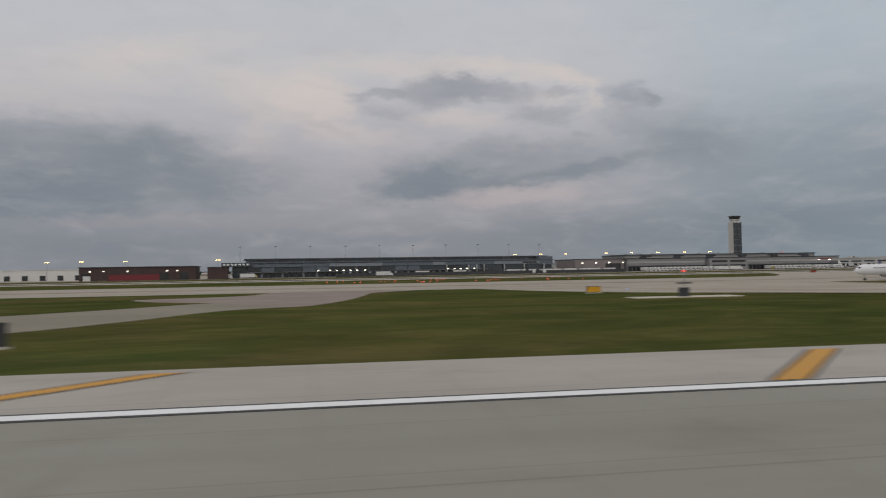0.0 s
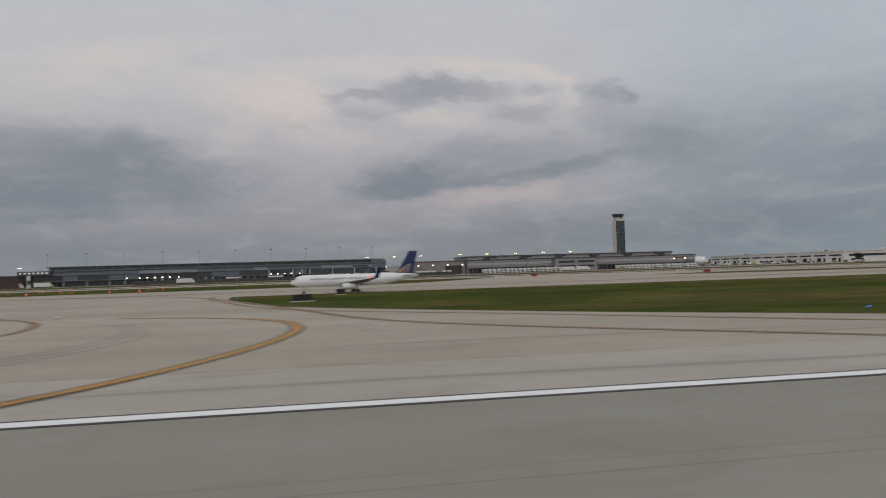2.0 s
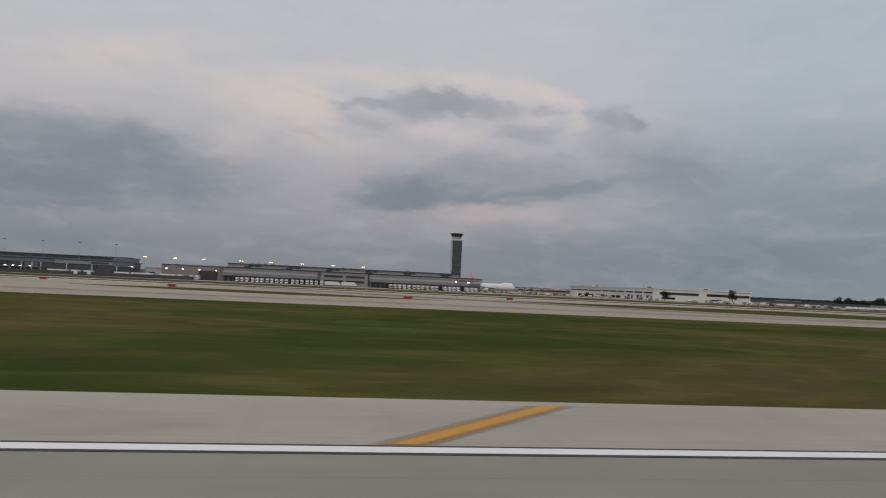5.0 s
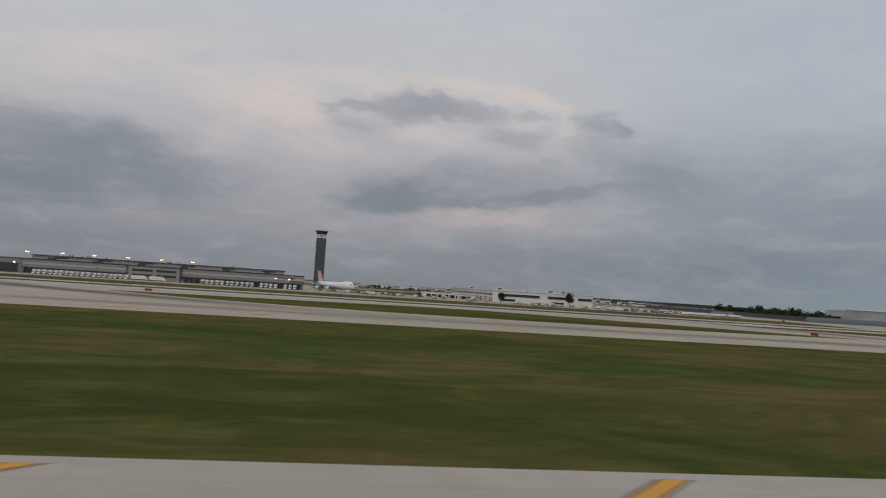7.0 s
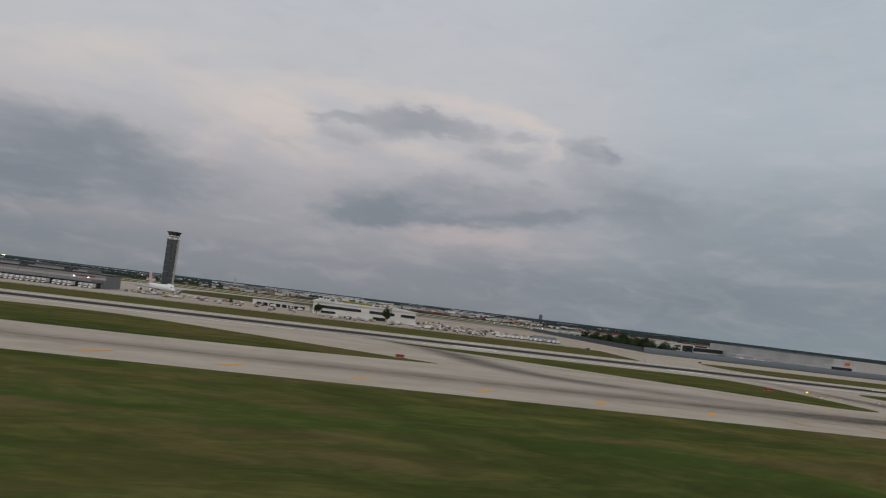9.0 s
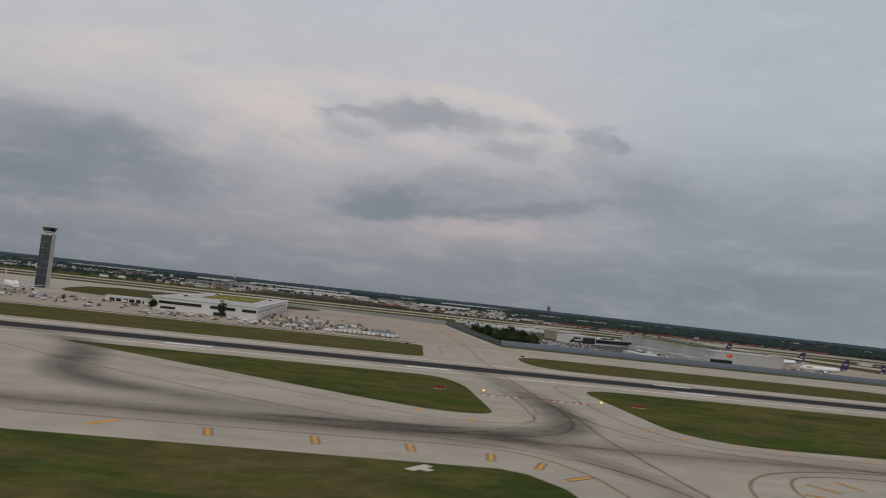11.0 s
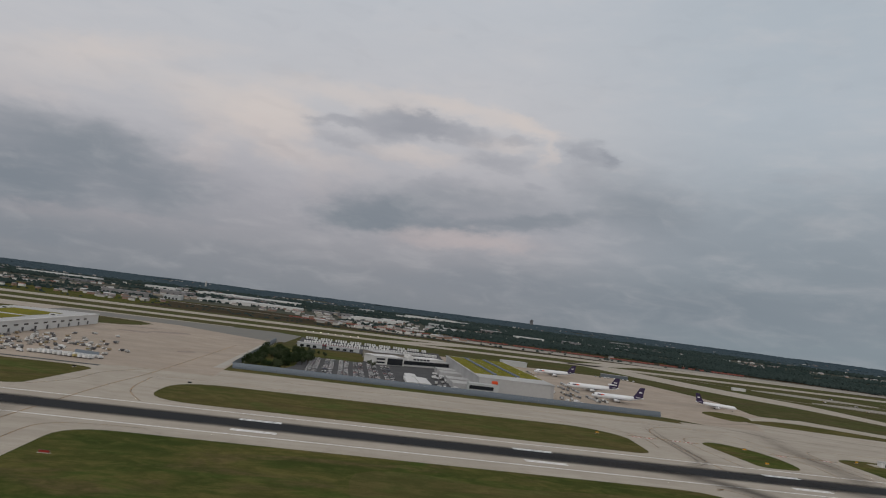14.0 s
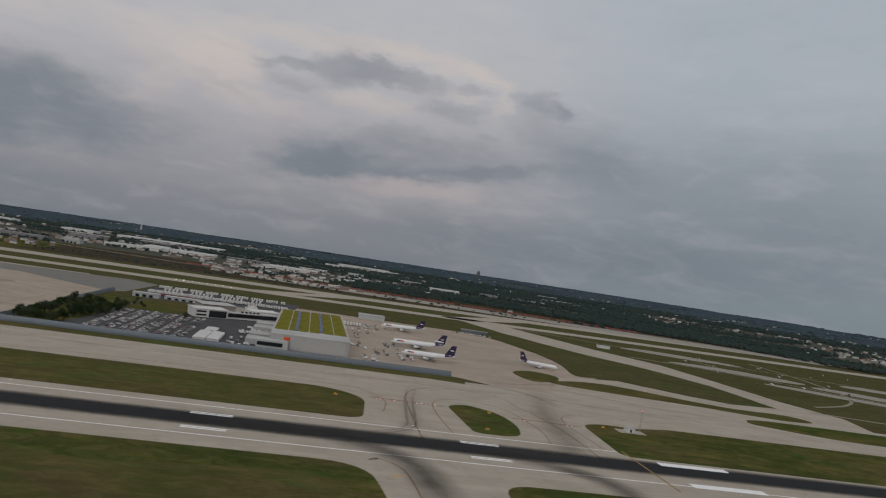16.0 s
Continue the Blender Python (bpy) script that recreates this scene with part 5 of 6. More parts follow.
    if tail_mat == PLANE_P:
        zm = zt + .52 * (fin_z - zt)
        for sy in (-.2, .2):
            piece("tail_emblem", f, (box_v(.895 * L, .955 * L, sy - .03, sy + .03, zm - .5, zm + .5), BOX_F), PLANE_W, "white emblem shape")
        v = [(a * L, rr * math.cos(k), zz + rr * 1.04 * math.sin(k)) for a, rr, zz in ((.80, .74 * r, zc + .2 * r), (.86, .585 * r, zc + .3 * r), (.95, .32 * r, zc + .46 * r)) for k in [-.5 + .38 * q for q in range(11)]]
        piece("tail_band", t, (v, [(11 * a + q, 11 * a + q + 1, 11 * a + q + 12, 11 * a + q + 11) for a in range(2) for q in range(10)]), PLANE_P, "purple rear band", True)
    if third:
        piece("engine", t, tube([(.79 * L, 0, zc + 1.75 * r, .3 * r, .3 * r), (.85 * L, 0, zc + 1.75 * r, .36 * r, .36 * r), (.95 * L, 0, zc + 1.6 * r, .24 * r, .24 * r)], 12), belly, "", True)
    piece("cockpit_window", t, tube([(.026 * L, 0, zc + .22 * r, .50 * r, .2 * r), (.046 * L, 0, zc + .42 * r, .70 * r, .16 * r)], 12), GLASS_D)
    if windows:
        pane = raw("cabin_window", box_v(-.14, .14, -r * 1.004 - .03, -r * .98, zc + .18 * r, zc + .18 * r + .42), BOX_F, GLASS_D)
        row("cabin_window", t, pane, [(.16 * L + .5 * L * i / windows, 0, 0) for i in range(windows)])
    if patch:
        for a, b, z0, z1, m in patch:
            vv = [(a * L, -r * math.cos(k) * 1.012, zc + r * math.sin(k) * 1.012) for k in (z0, (z0 + z1) / 2, z1)] + [(b * L, -r * math.cos(k) * 1.012, zc + r * math.sin(k) * 1.012) for k in (z0, (z0 + z1) / 2, z1)]
            piece("livery_patch", t, (vv, [(0, 3, 4, 1), (1, 4, 5, 2)]), m)
    return t, f, zc, r


t, f, zc, r = jet("regional_jet", 149.6, 190, 0, 31.7, 3.0, 28.6, 9.9, PLANE_B, "white regional jet with a navy and gold tail", gear=1.55, winglet=PLANE_B, windows=22)
for k in range(4):
    piece("emblem_arc", f, rod((25.9 + 1.0 * k, -.24, zc + 1.2 + .1 * k), (27.8 + .6 * k, -.24, zc + 2.7 + .35 * k), .13, .13, 5), GOLD, "pale gold curved stripe")
piece("beacon", t, rod((19, -2.2, zc + .4), (19, -2.2, zc + .7), .16, .16, 6), LAMP_R, "lit red beacon")
LOGO = ((.10, .17, .15, .62, PLANE_P), (.17, .225, .15, .62, ORANGE))
jet("cargo_jet", 1424, 897, 3, 67, 6.2, 52, 19.5, PLANE_P, "white wide-body cargo jet with a purple tail and tail engine", "parked cargo jets", third=True, patch=LOGO)
jet("cargo_jet", 1427, 811, -2, 59, 5.8, 48, 18.5, PLANE_P, "white wide-body cargo jet with a purple tail", "parked cargo jets", patch=LOGO)
jet("cargo_jet", 1427, 1072, 10, 65, 5.8, 48, 18.0, PLANE_P, "white wide-body cargo jet with a purple tail", "parked cargo jets", patch=LOGO)
jet("cargo_jet", 1618, 852, 150, 47, 4.5, 40, 15.5, PLANE_P, "white narrow-body cargo jet with a purple tail", "parked cargo jets", patch=((.85, .86, .1, .2, PLANE_P),))
jet("jumbo_freighter", 594, 776, 122, 70, 6.8, 62, 20.4, PLANE_PK, "white jumbo freighter with a pink-patterned tail", engines=(.38, .7), hump=True)


def shed(x, y, w, dpt, h, wall, roof, label, rz=0, cat="warehouse", group="", bands=0):
    t = thing("warehouse", x, y, 0, rz, label, cat, group)
    slab("wall", t, 0, w, 0, dpt, 0, h, wall)
    slab("roof", t, -.5, w + .5, -.5, dpt + .5, h, h + .6, roof)
    if bands:
        door = raw("door", box_v(0, 5, -.4, .1, .3, min(5, h * .7)), BOX_F, GLASS_D)
        row("door", t, door, [(4 + (w - 8) * i / bands, 0, 0) for i in range(bands)])
    return t


# ---- trees ----
def tree_meshes(h, w, n, seed, leaf):
    rnd = random.Random(seed)
    limbs = [rod((0, 0, 0), (rnd.uniform(-.3, .3), rnd.uniform(-.3, .3), h * .55), h * .032, h * .016, 7)]
    for i in range(5):
        a = rnd.uniform(0, 6.28)
        limbs.append(rod((0, 0, h * rnd.uniform(.2, .45)), (math.cos(a) * w * .55, math.sin(a) * w * .55, h * rnd.uniform(.5, .75)), h * .014, h * .005, 5))
    trunk = raw("trunk", *merge(*limbs), BARK)
    v, f = [], []
    lobes = [(rnd.uniform(-.5, .5) * w, rnd.uniform(-.5, .5) * w, h * rnd.uniform(.38, .82), w * rnd.uniform(.34, .6)) for i in range(8)]
    for i in range(n):
        lx, ly, lz, lr = lobes[i % 8]
        d = Vector((rnd.gauss(0, 1), rnd.gauss(0, 1), rnd.gauss(0, .85))).normalized() * lr * rnd.uniform(.55, 1.0)
        c = Vector((lx, ly, lz)) + d
        s = h * rnd.uniform(.025, .06)
        o = len(v)
        for q in ((s, 0, 0), (0, s, 0), (-s, 0, 0), (0, -s, 0), (0, 0, s * .7), (0, 0, -s * .7)):
            v.append((c.x + q[0] * rnd.uniform(.6, 1.4), c.y + q[1] * rnd.uniform(.6, 1.4), max(.4, c.z + q[2] * rnd.uniform(.6, 1.4))))
        f += [(o, o + 1, o + 4), (o + 1, o + 2, o + 4), (o + 2, o + 3, o + 4), (o + 3, o, o + 4), (o + 1, o, o + 5), (o + 2, o + 1, o + 5), (o + 3, o + 2, o + 5), (o, o + 3, o + 5)]
    return trunk, raw("crown", v, f, leaf)


TREES = [tree_meshes(9.5, 4.2, 420, 1, LEAF), tree_meshes(11, 4.6, 420, 2, LEAF), tree_meshes(8, 4.4, 420, 3, LEAF_L), tree_meshes(7, 3.4, 320, 4, LEAF)]


def tree(x, y, k, s, rz, label, group=""):
    t = thing("tree", x, y, 0, rz, label, "tree", group)
    t.scale = (s, s, s)
    for nm, me in zip(("trunk", "crown"), TREES[k]):
        under(new(nm, me), t)


tree(733, 716, 0, 1.35, 10, "dark round tree before a white building", "trees before the white building")
tree(797, 700, 1, 1.25, 80, "dark round tree before a white building", "trees before the white building")
tree(655, 722, 3, .8, 40, "small dark tree by a service road", "trees before the white building")
rt = random.Random(5)
for i in range(105):
    u = rt.random()
    x, y = (rt.uniform(1064, 1104), rt.uniform(734, 930)) if u < .8 else (rt.uniform(1100, 1122), rt.uniform(800, 930))
    if 1076 < x < 1098 and 760 < y < 800:
        continue
    tree(x, y, rt.choice((0, 1, 2, 2, 3)), rt.uniform(.9, 1.35), rt.uniform(0, 360), "leafy green tree in a grove behind a blast fence", "grove behind the fence")
for x, y in ((1118, 960), (1124, 968), (1132, 940), (1186, 905), (1190, 886), (1110, 1010), (1180, 1012)):
    tree(x, y, rt.choice((2, 3)), .8, rt.uniform(0, 360), "small green tree beside a car park", "car park trees")
area("grass_island", [(1060, 726), (1092, 726), (1106, 800), (1108, 930), (1064, 1090)], .09, GRASS, "green plot with trees behind a blast fence", "grass")
area("grass_island", round_off([(1112, 925), (1176, 925), (1190, 1000), (1180, 1064), (1112, 1060)], 12), .10, GRASS_DRY, "dry grass plot beside a car park", "grass")
area("pavement", [(1212, 1010), (1288, 1010), (1290, 1106), (1206, 1106)], .07, GRAVEL, "pale worn yard behind an office block", "yard")
shed(1090, 1070, 34, 16, 5, CLAD_LIGHT, ROOF_G, "low white depot beside a trailer yard", 3, bands=3)
shed(1130, 1078, 46, 14, 4, CLAD_LIGHT, ROOF_G, "low pale depot beside a trailer yard", 0, bands=4)


# ---- vehicles ----
def car_model(name, x, y, rz, label, group):
    t = thing(name, x, y, 0, rz, label, "car", group)
    prof = [(-2.2, .35), (-2.25, .75), (-1.9, .95), (-.9, 1.0), (1.2, 1.02), (2.1, .9), (2.2, .5), (2.1, .3)]
    v = [(a, s * .88, z) for s in (-1, 1) for a, z in prof]
    n = len(prof)
    piece("body", t, merge((v, [tuple(range(n)), tuple(range(2 * n - 1, n - 1, -1))] + [(i, n + i, n + (i + 1) % n, (i + 1) % n) for i in range(n)]), (box_v(-1.2, .42, -.7, .7, 1.47, 1.54), BOX_F)), CAR_PAINT)
    v = [(-1.7, -.8, .98), (1.15, -.8, .98), (1.15, .8, .98), (-1.7, .8, .98), (-1.15, -.66, 1.48), (.35, -.66, 1.48), (.35, .66, 1.48), (-1.15, .66, 1.48)]
    piece("cabin", t, (v, BOX_F), GLASS_D)
    axle = raw("axle", *merge(rod((0, -.9, 0), (0, -.68, 0), .33, .33, 10), rod((0, .68, 0), (0, .9, 0), .33, .33, 10), rod((0, -.7, 0), (0, .7, 0), .06, .06, 6)), TYRE)
    row("axle", t, axle, [(-1.35, 0, .33), (1.35, 0, .33)], "pair of wheels")
    return t


def truck_model(name, x, y, rz, L, h, label, group, paint=None):
    t = thing(name, x, y, 0, rz, label, "truck", group)
    slab("cargo_box", t, -L / 2, L / 2 - 2.1, -1.2, 1.2, .9, h, paint or VAN_PAINT)
    v = box_v(L / 2 - 2.0, L / 2, -1.1, 1.1, .6, h * .72)
    v[5], v[6] = (L / 2 - .6, -1.05, h * .72), (L / 2 - .6, 1.05, h * .72)
    c = piece("cab", t, (v, BOX_F), VAN_PAINT)
    slab("windscreen", c, L / 2 - .75, L / 2 - .05, -.95, .95, h * .42, h * .62, GLASS_D)
    slab("chassis", t, -L / 2 + .2, L / 2 - .2, -.8, .8, .5, .9, STEEL_D)
    axle = raw("axle", *merge(rod((0, -1.16, 0), (0, -.84, 0), .45, .45, 10), rod((0, .84, 0), (0, 1.16, 0), .45, .45, 10), rod((0, -.9, 0), (0, .9, 0), .08, .08, 6)), TYRE)
    row("axle", t, axle, [(-L / 2 + 1.3, 0, .45), (L / 2 - 1.2, 0, .45)], "pair of wheels")
    return t


rc = random.Random(11)
proto = car_model("car", 1128, 762, 90, "parked car in an asphalt car park", "cars in the car park")
for j, x in enumerate((1121, 1127, 1137, 1143, 1153, 1159, 1169, 1175, 1185, 1191, 1201, 1207)):
    for i in range(56):
        y = 742 + 3.1 * i
        if rc.random() < .66 and not (j == 1 and i in (6, 7)) and y < 916 - (x - 1122) * .1 and (i % 17) < 15:
            copy_thing(proto, place(x + rc.uniform(-.4, .4), y + rc.uniform(-.3, .3), .06, rc.choice((0, 180)) + rc.uniform(-2, 2)))
dl0 = truck_model("service_van", 900, 700, 70, 5.2, 2.4, "small service van on the concrete apron", "service vans", GEAR_PAINT)
van = truck_model("delivery_truck", 905, 720, 20, 6.2, 2.7, "white airport service truck on the apron", "service trucks")
for i in range(46):
    x, y = (rc.uniform(835, 925), rc.uniform(655, 830)) if i < 30 else (rc.uniform(690, 835), rc.uniform(655, 700))
    copy_thing(van if i % 3 == 0 else dl0, place(x, y, .05, rc.uniform(0, 360)))
for i in range(70):
    copy_thing(dl0, place(rc.gauss(880, 34), rc.gauss(760, 60), .05, rc.choice((70, 160)) + rc.uniform(-12, 12)))
for i in range(26):
    copy_thing(van, place(900 + 4.1 * (i // 2) + (i % 2) * 4, 664 + 11 * (i % 2) - .18 * i, .05, 65 + rc.uniform(-4, 4)))
for i in range(34):
    copy_thing(dl0, place(rc.uniform(690, 900), rc.uniform(640, 700), .05, rc.choice((0, 90, 180)) + rc.uniform(-8, 8)))
for i in range(26):
    copy_thing(dl0 if i % 3 else van, place(rc.uniform(560, 720), rc.uniform(690, 790), .05, rc.uniform(0, 360)))
for i in range(8):
    copy_thing(van, place(rc.uniform(1374, 1414), rc.uniform(735, 1150), .05, rc.choice((0, 90, 180, 270)) + rc.uniform(-8, 8)))
for i in range(34):
    copy_thing(van if i % 3 else dl0, place(rc.uniform(1250, 1288), rc.uniform(736, 880), .06, rc.choice((0, 90)) + rc.uniform(-6, 6)))
trailer = truck_model("box_trailer", 1096, 1150, 90, 14, 4.1, "white box trailer parked in a yard", "trailers in the yard", WHITE_W)
for i in range(1, 54):
    copy_thing(trailer, place(1096 + 3.7 * i, 1150 if i % 3 else 1153, .06, 90))
for i in range(50):
    if i % 6 != 5:
        copy_thing(trailer, place(1094 + 3.9 * i, 1240, .06, 90))
for i in range(24):
    copy_thing(trailer, place(1300 + 4.2 * i, 1062, .06, 90))
for i in range(26):
    if i % 8 not in (5, 6):
        copy_thing(trailer, place(1110 + 5.6 * i, 1196 + rc.uniform(-2, 2), .06, 90))
for i in range(14):
    copy_thing(trailer, place(1246 + rc.uniform(-2, 2), 1000 + 8.4 * i, .06, rc.choice((0, 0, 4, 90))))
def dolly(x, y, rz):
    t = thing("cargo_dolly", x, y, 0, rz, "low cargo dolly carrying a pale container", "cargo dolly", "cargo dollies on the apron")
    v = box_v(-1.5, 1.5, -1.15, 1.15, .6, 2.2)
    v[4], v[7] = (-1.0, -1.15, 2.2), (-1.0, 1.15, 2.2)
    piece("container", t, (v, BOX_F), GEAR_PAINT)
    slab("deck", t, -1.7, 1.7, -1.2, 1.2, .42, .58, STEEL_D)
    axle = raw("axle", *merge(rod((0, -1.1, 0), (0, -.9, 0), .24, .24, 8), rod((0, .9, 0), (0, 1.1, 0), .24, .24, 8), rod((0, -1, 0), (0, 1, 0), .05, .05, 5)), TYRE)
    row("axle", t, axle, [(-1.1, 0, .26), (1.1, 0, .26)], "pair of wheels")
    return t


dl = dolly(1386, 742, 90)
for i in range(150):
    line = i // 10
    x, y = 1384 + 8.4 * (line % 7) + rc.uniform(-2, 2), 738 + 62 * (line // 2) % 330 + 4.6 * (i % 10) + rc.uniform(-2, 2)
    if rc.random() < .85:
        copy_thing(dl, place(x + (2 if line % 2 else 0), y, .05, 90 + rc.uniform(-8, 8)))
for i in range(50):
    copy_thing(dl, place(rc.uniform(560, 640), rc.uniform(715, 765), .05, rc.uniform(0, 180)))
for i in range(18):
    copy_thing(dl0, place(rc.uniform(1910, 2330), 1290 - .62 * (i * 28) + rc.uniform(-60, 60), .05, rc.uniform(0, 360)))
red_van = truck_model("red_truck", 1112, 1118, 90, 10, 3.6, "red truck parked in a yard", "red trucks in the yard", RED_PANEL)
for i in range(1, 16):
    copy_thing(red_van, place(1112 + 4 * i, 1118 - .3 * i, .06, 90))
for x, y, rz in ((225, 690, 4), (243, 691, 4), (262, 694, 4), (-72, 650, 8), (-52, 656, 8), (60, 634, 3), (96, 655, 5), (130, 660, 5), (180, 664, 5), (196, 664, 92), (206, 664, 92), (404, 700, 3), (419, 701, 3), (184, 672, 275), (190, 673, 275), (200, 673, 275)):
    copy_thing(trailer, place(x, y, .05, rz))
for a, b in ((320, 364), (368, 396), (457, 500), (508, 522), (529, 541)):
    for i in range(int((b - a) / 4.3) + 1):
        x = a + 4.3 * i
        copy_thing(trailer, place(x + rc.uniform(-.3, .3), 697 + (x - 305) * .042 + rc.uniform(-1, .5), .05, 270))
for i in range(12):
    if i not in (4, 9):
        copy_thing(trailer, place(232 + 4.9 * i, 696 + rc.uniform(-1.5, 1.5), .05, 270))

# ---- airfield signs and lights ----
def sign(x, y, w, h, face, rz, label, pad=True, cat="sign"):
    t = thing("airfield_sign", x, y, 0, rz, label, cat)
    slab("panel", t, -w / 2, w / 2, -.12, .12, .25, .25 + h, face)
    joined("frame", t, [(-w / 2 - .05, w / 2 + .05, -.15, .15, .18, .25), (-w / 2 - .05, w / 2 + .05, -.15, .15, .25 + h, .31 + h), (-w / 2 - .05, -w / 2, -.15, .15, .25, .25 + h), (w / 2, w / 2 + .05, -.15, .15, .25, .25 + h)], STEEL_D)
    post = raw("post", *rod((0, 0, 0), (0, 0, .3), .06, .06, 6), STEEL)
    row("post", t, post, [(-w * .35, 0, 0), (w * .35, 0, 0)])
    if pad:
        slab("pad", t, -w * .6, w * .6, -.7, .7, -.1, .10, PAD, "pale concrete pad")
    return t


t5 = sign(308.5, 53.5, 1.25, 1.4, SIGN_BLACK, -80, "black distance sign with a white figure five")
cu = bpy.data.curves.new("figure", "FONT")
cu.body, cu.size, cu.extrude, cu.align_x = "5", 1.35 * K, .01 * K, "CENTER"
tmp = new("figure", cu)
bpy.context.view_layer.update()
fig = bpy.data.meshes.new_from_object(tmp.evaluated_get(bpy.context.evaluated_depsgraph_get()))
bpy.data.objects.remove(tmp)
fig.materials.clear()
fig.materials.append(WHITE_P)
fob = tagged(under(new("figure", fig), t5), "white figure five")
fob.matrix_basis = pose(0, -.16 * K, .42 * K, 90, 0, 0)
sign(101.7, 91, 6.6, .95, SIGN_BLACK, 56, "long black taxiway sign seen from behind")
sign(93, 45.5, 2.0, .9, SIGN_BLACK, 12, "black taxiway sign seen from behind")
sign(152.5, 137, 3.4, 1.0, SIGN_BLACK, 20, "long black taxiway sign seen from behind")
sign(161, 172, 2.0, 1.0, SIGN_BLACK, 0, "black taxiway sign seen from behind")
sign(78.3, 49.5, 1.7, .9, SIGN_YELLOW, 118, "yellow taxiway sign on a pale pad")
sign(52.5, 137, 2.6, 1.0, SIGN_YELLOW, 0, "yellow taxiway sign in the grass")
sign(-21, 56, 1.0, 1.5, STEEL_D, 0, "dark upright marker box on a pad")
for x, y, w in ((425, 279, 4.6), (484, 360, 4.4), (268, 372, 4.4), (334, 320, 4.4), (764, 288, 4.4), (947, 334, 6), (1038, 331, 6)):
    sign(x, y, w * .7, .95, SIGN_RED, 0, "red runway holding sign in the grass")
for x, y in ((1350, 560), (1466, 556), (1045, 582), (956, 602), (1452, 500), (1556, 552)):
    sign(x, y, 2.6, 1.0, SIGN_BLACK if x < 1100 else SIGN_YELLOW, 0, "taxiway sign on a small pad")
for x, y, q in ((287.3, 48.8, 1.0), (633.3, 54.5, .62)):
    t = thing("light_unit", x, y, 0, 24, "dark lamp housing on a pale concrete pad in the grass", "airfield light")
    slab("pad", t, -1.7 * q, 1.7 * q, -1.7 * q, 1.5 * q, -.1, .10, PAD, "pale concrete pad")
    piece("housing", t, rod((0, 0, .45), (-.15, 0, 1.3), .5, .6, 12), SIGN_BLACK)
    piece("lens", t, rod((-.15, -.1, 1.36), (-.16, -.1, 1.38), .4, .4, 12), STEEL_D)
    piece("stem", t, rod((0, 0, .1), (0, 0, .5), .2, .2, 8), STEEL)
t = thing("light_unit", 922, 179, 0, 48, "pale concrete pad lying in the grass", "airfield light")
slab("pad", t, -4, 4, -1.2, 1.2, -.1, .12, PAD)
slab("pad_arm", t, -1.2, 1.2, -3.4, -1.2, -.1, .12, PAD)
t = thing("light_unit", 66.5, 52, 0, 0, "pale concrete pad lying in the grass", "airfield light")
slab("pad", t, -1.5, 1.5, -.7, .7, -.1, .12, PAD)
t = thing("equipment_shelter", 58, 112, 0, 0, "small equipment stand with a red lamp on a concrete pad", "shelter")
slab("pad", t, -9, 9, -2.4, 2.4, -.1, .09, PAD, "pale concrete pad")
slab("cabinet", t, -.8, .6, -.5, .5, .1, 1.5, STEEL_D)
piece("mast", t, rod((0, 0, 1.6), (0, 0, 4.0), .09, .07, 6), STEEL)
slab("crossbar", t, -1.3, 1.3, -.1, .1, 2.1, 2.3, STEEL_D)
piece("lamp", t, rod((0, 0, 4.0), (0, 0, 4.25), .12, .12, 10), LAMP_R, "lit red lamp")
t = thing("equipment_shelter", 1576, 547, 0, 0, "small white shelter and lamp mast on a concrete pad", "shelter")
slab("pad", t, -10, 12, -5, 8, -.1, .1, SLAB_T, "pale concrete pad")
slab("hut", t, -4, 3, -2, 3, .1, 3.6, WHITE_W)
slab("hut_roof", t, -4.3, 3.3, -2.3, 3.3, 3.6, 3.9, ROOF_G)
slab("hut_door", t, -1, .4, -2.15, -1.95, .2, 2.5, STEEL_D)
legs = [rod((9 + a * .5, 3 + b * .5, 0), (9 + a * .15, 3 + b * .15, 16.5), .07, .05, 5) for a in (-1, 1) for b in (-1, 1)]
legs += [rod((9 + (-1) ** k * .45, 3 - .45, 1.6 * k), (9 - (-1) ** k * .4, 3 - .4, 1.6 * k + 1.6), .05, .05, 4) for k in range(10)]
piece("mast", t, merge(*legs), STEEL, "slim lattice mast")
piece("lamp", t, rod((9, 3, 16.5), (9, 3, 17.1), .28, .28, 8), LAMP_R, "lit red lamp")


def point_light(name, x, y, z, r, material, label, group, post=STEEL_D):
    t = thing(name, x, y, 0, 0, label, "lamp", group)
    piece("stem", t, rod((0, 0, 0), (0, 0, max(z - r, .05)), .07, .05, 6), post)
    piece("lamp", t, rod((0, 0, z - r), (0, 0, z + r), r, r * .8, 8), material)
    return t


rl = random.Random(3)
b0 = point_light("barricade_lamp", 39, 267, .8, .13, LAMP_D, "low red barricade lamp lit on the grass verge", "red barricade lamps", ORANGE)
for i in range(34):
    x = 8 + 2.9 * i + rl.uniform(-4, 4)
    copy_thing(b0, place(x, rl.uniform(264, 330), 0, 0))
for i in range(9):
    copy_thing(b0, place(284 + 6.6 * i, 352 - 2.2 * i, -.25, 0))
a0 = point_light("guard_lamp", 967, 334, 1.2, .30, LAMP_A, "lit amber runway guard lamp", "runway guard lamps")
for x, y in ((1020, 330),):
    copy_thing(a0, place(x, y, 0, 0))
w0 = point_light("runway_edge_lamp", 900, 401, .4, .06, LAMP_W, "small lit white runway edge lamp", "runway edge lamps")
for i in range(1, 30):
    copy_thing(w0, place(300 + 61 * i, 401 if i % 2 else 486, 0, 0))
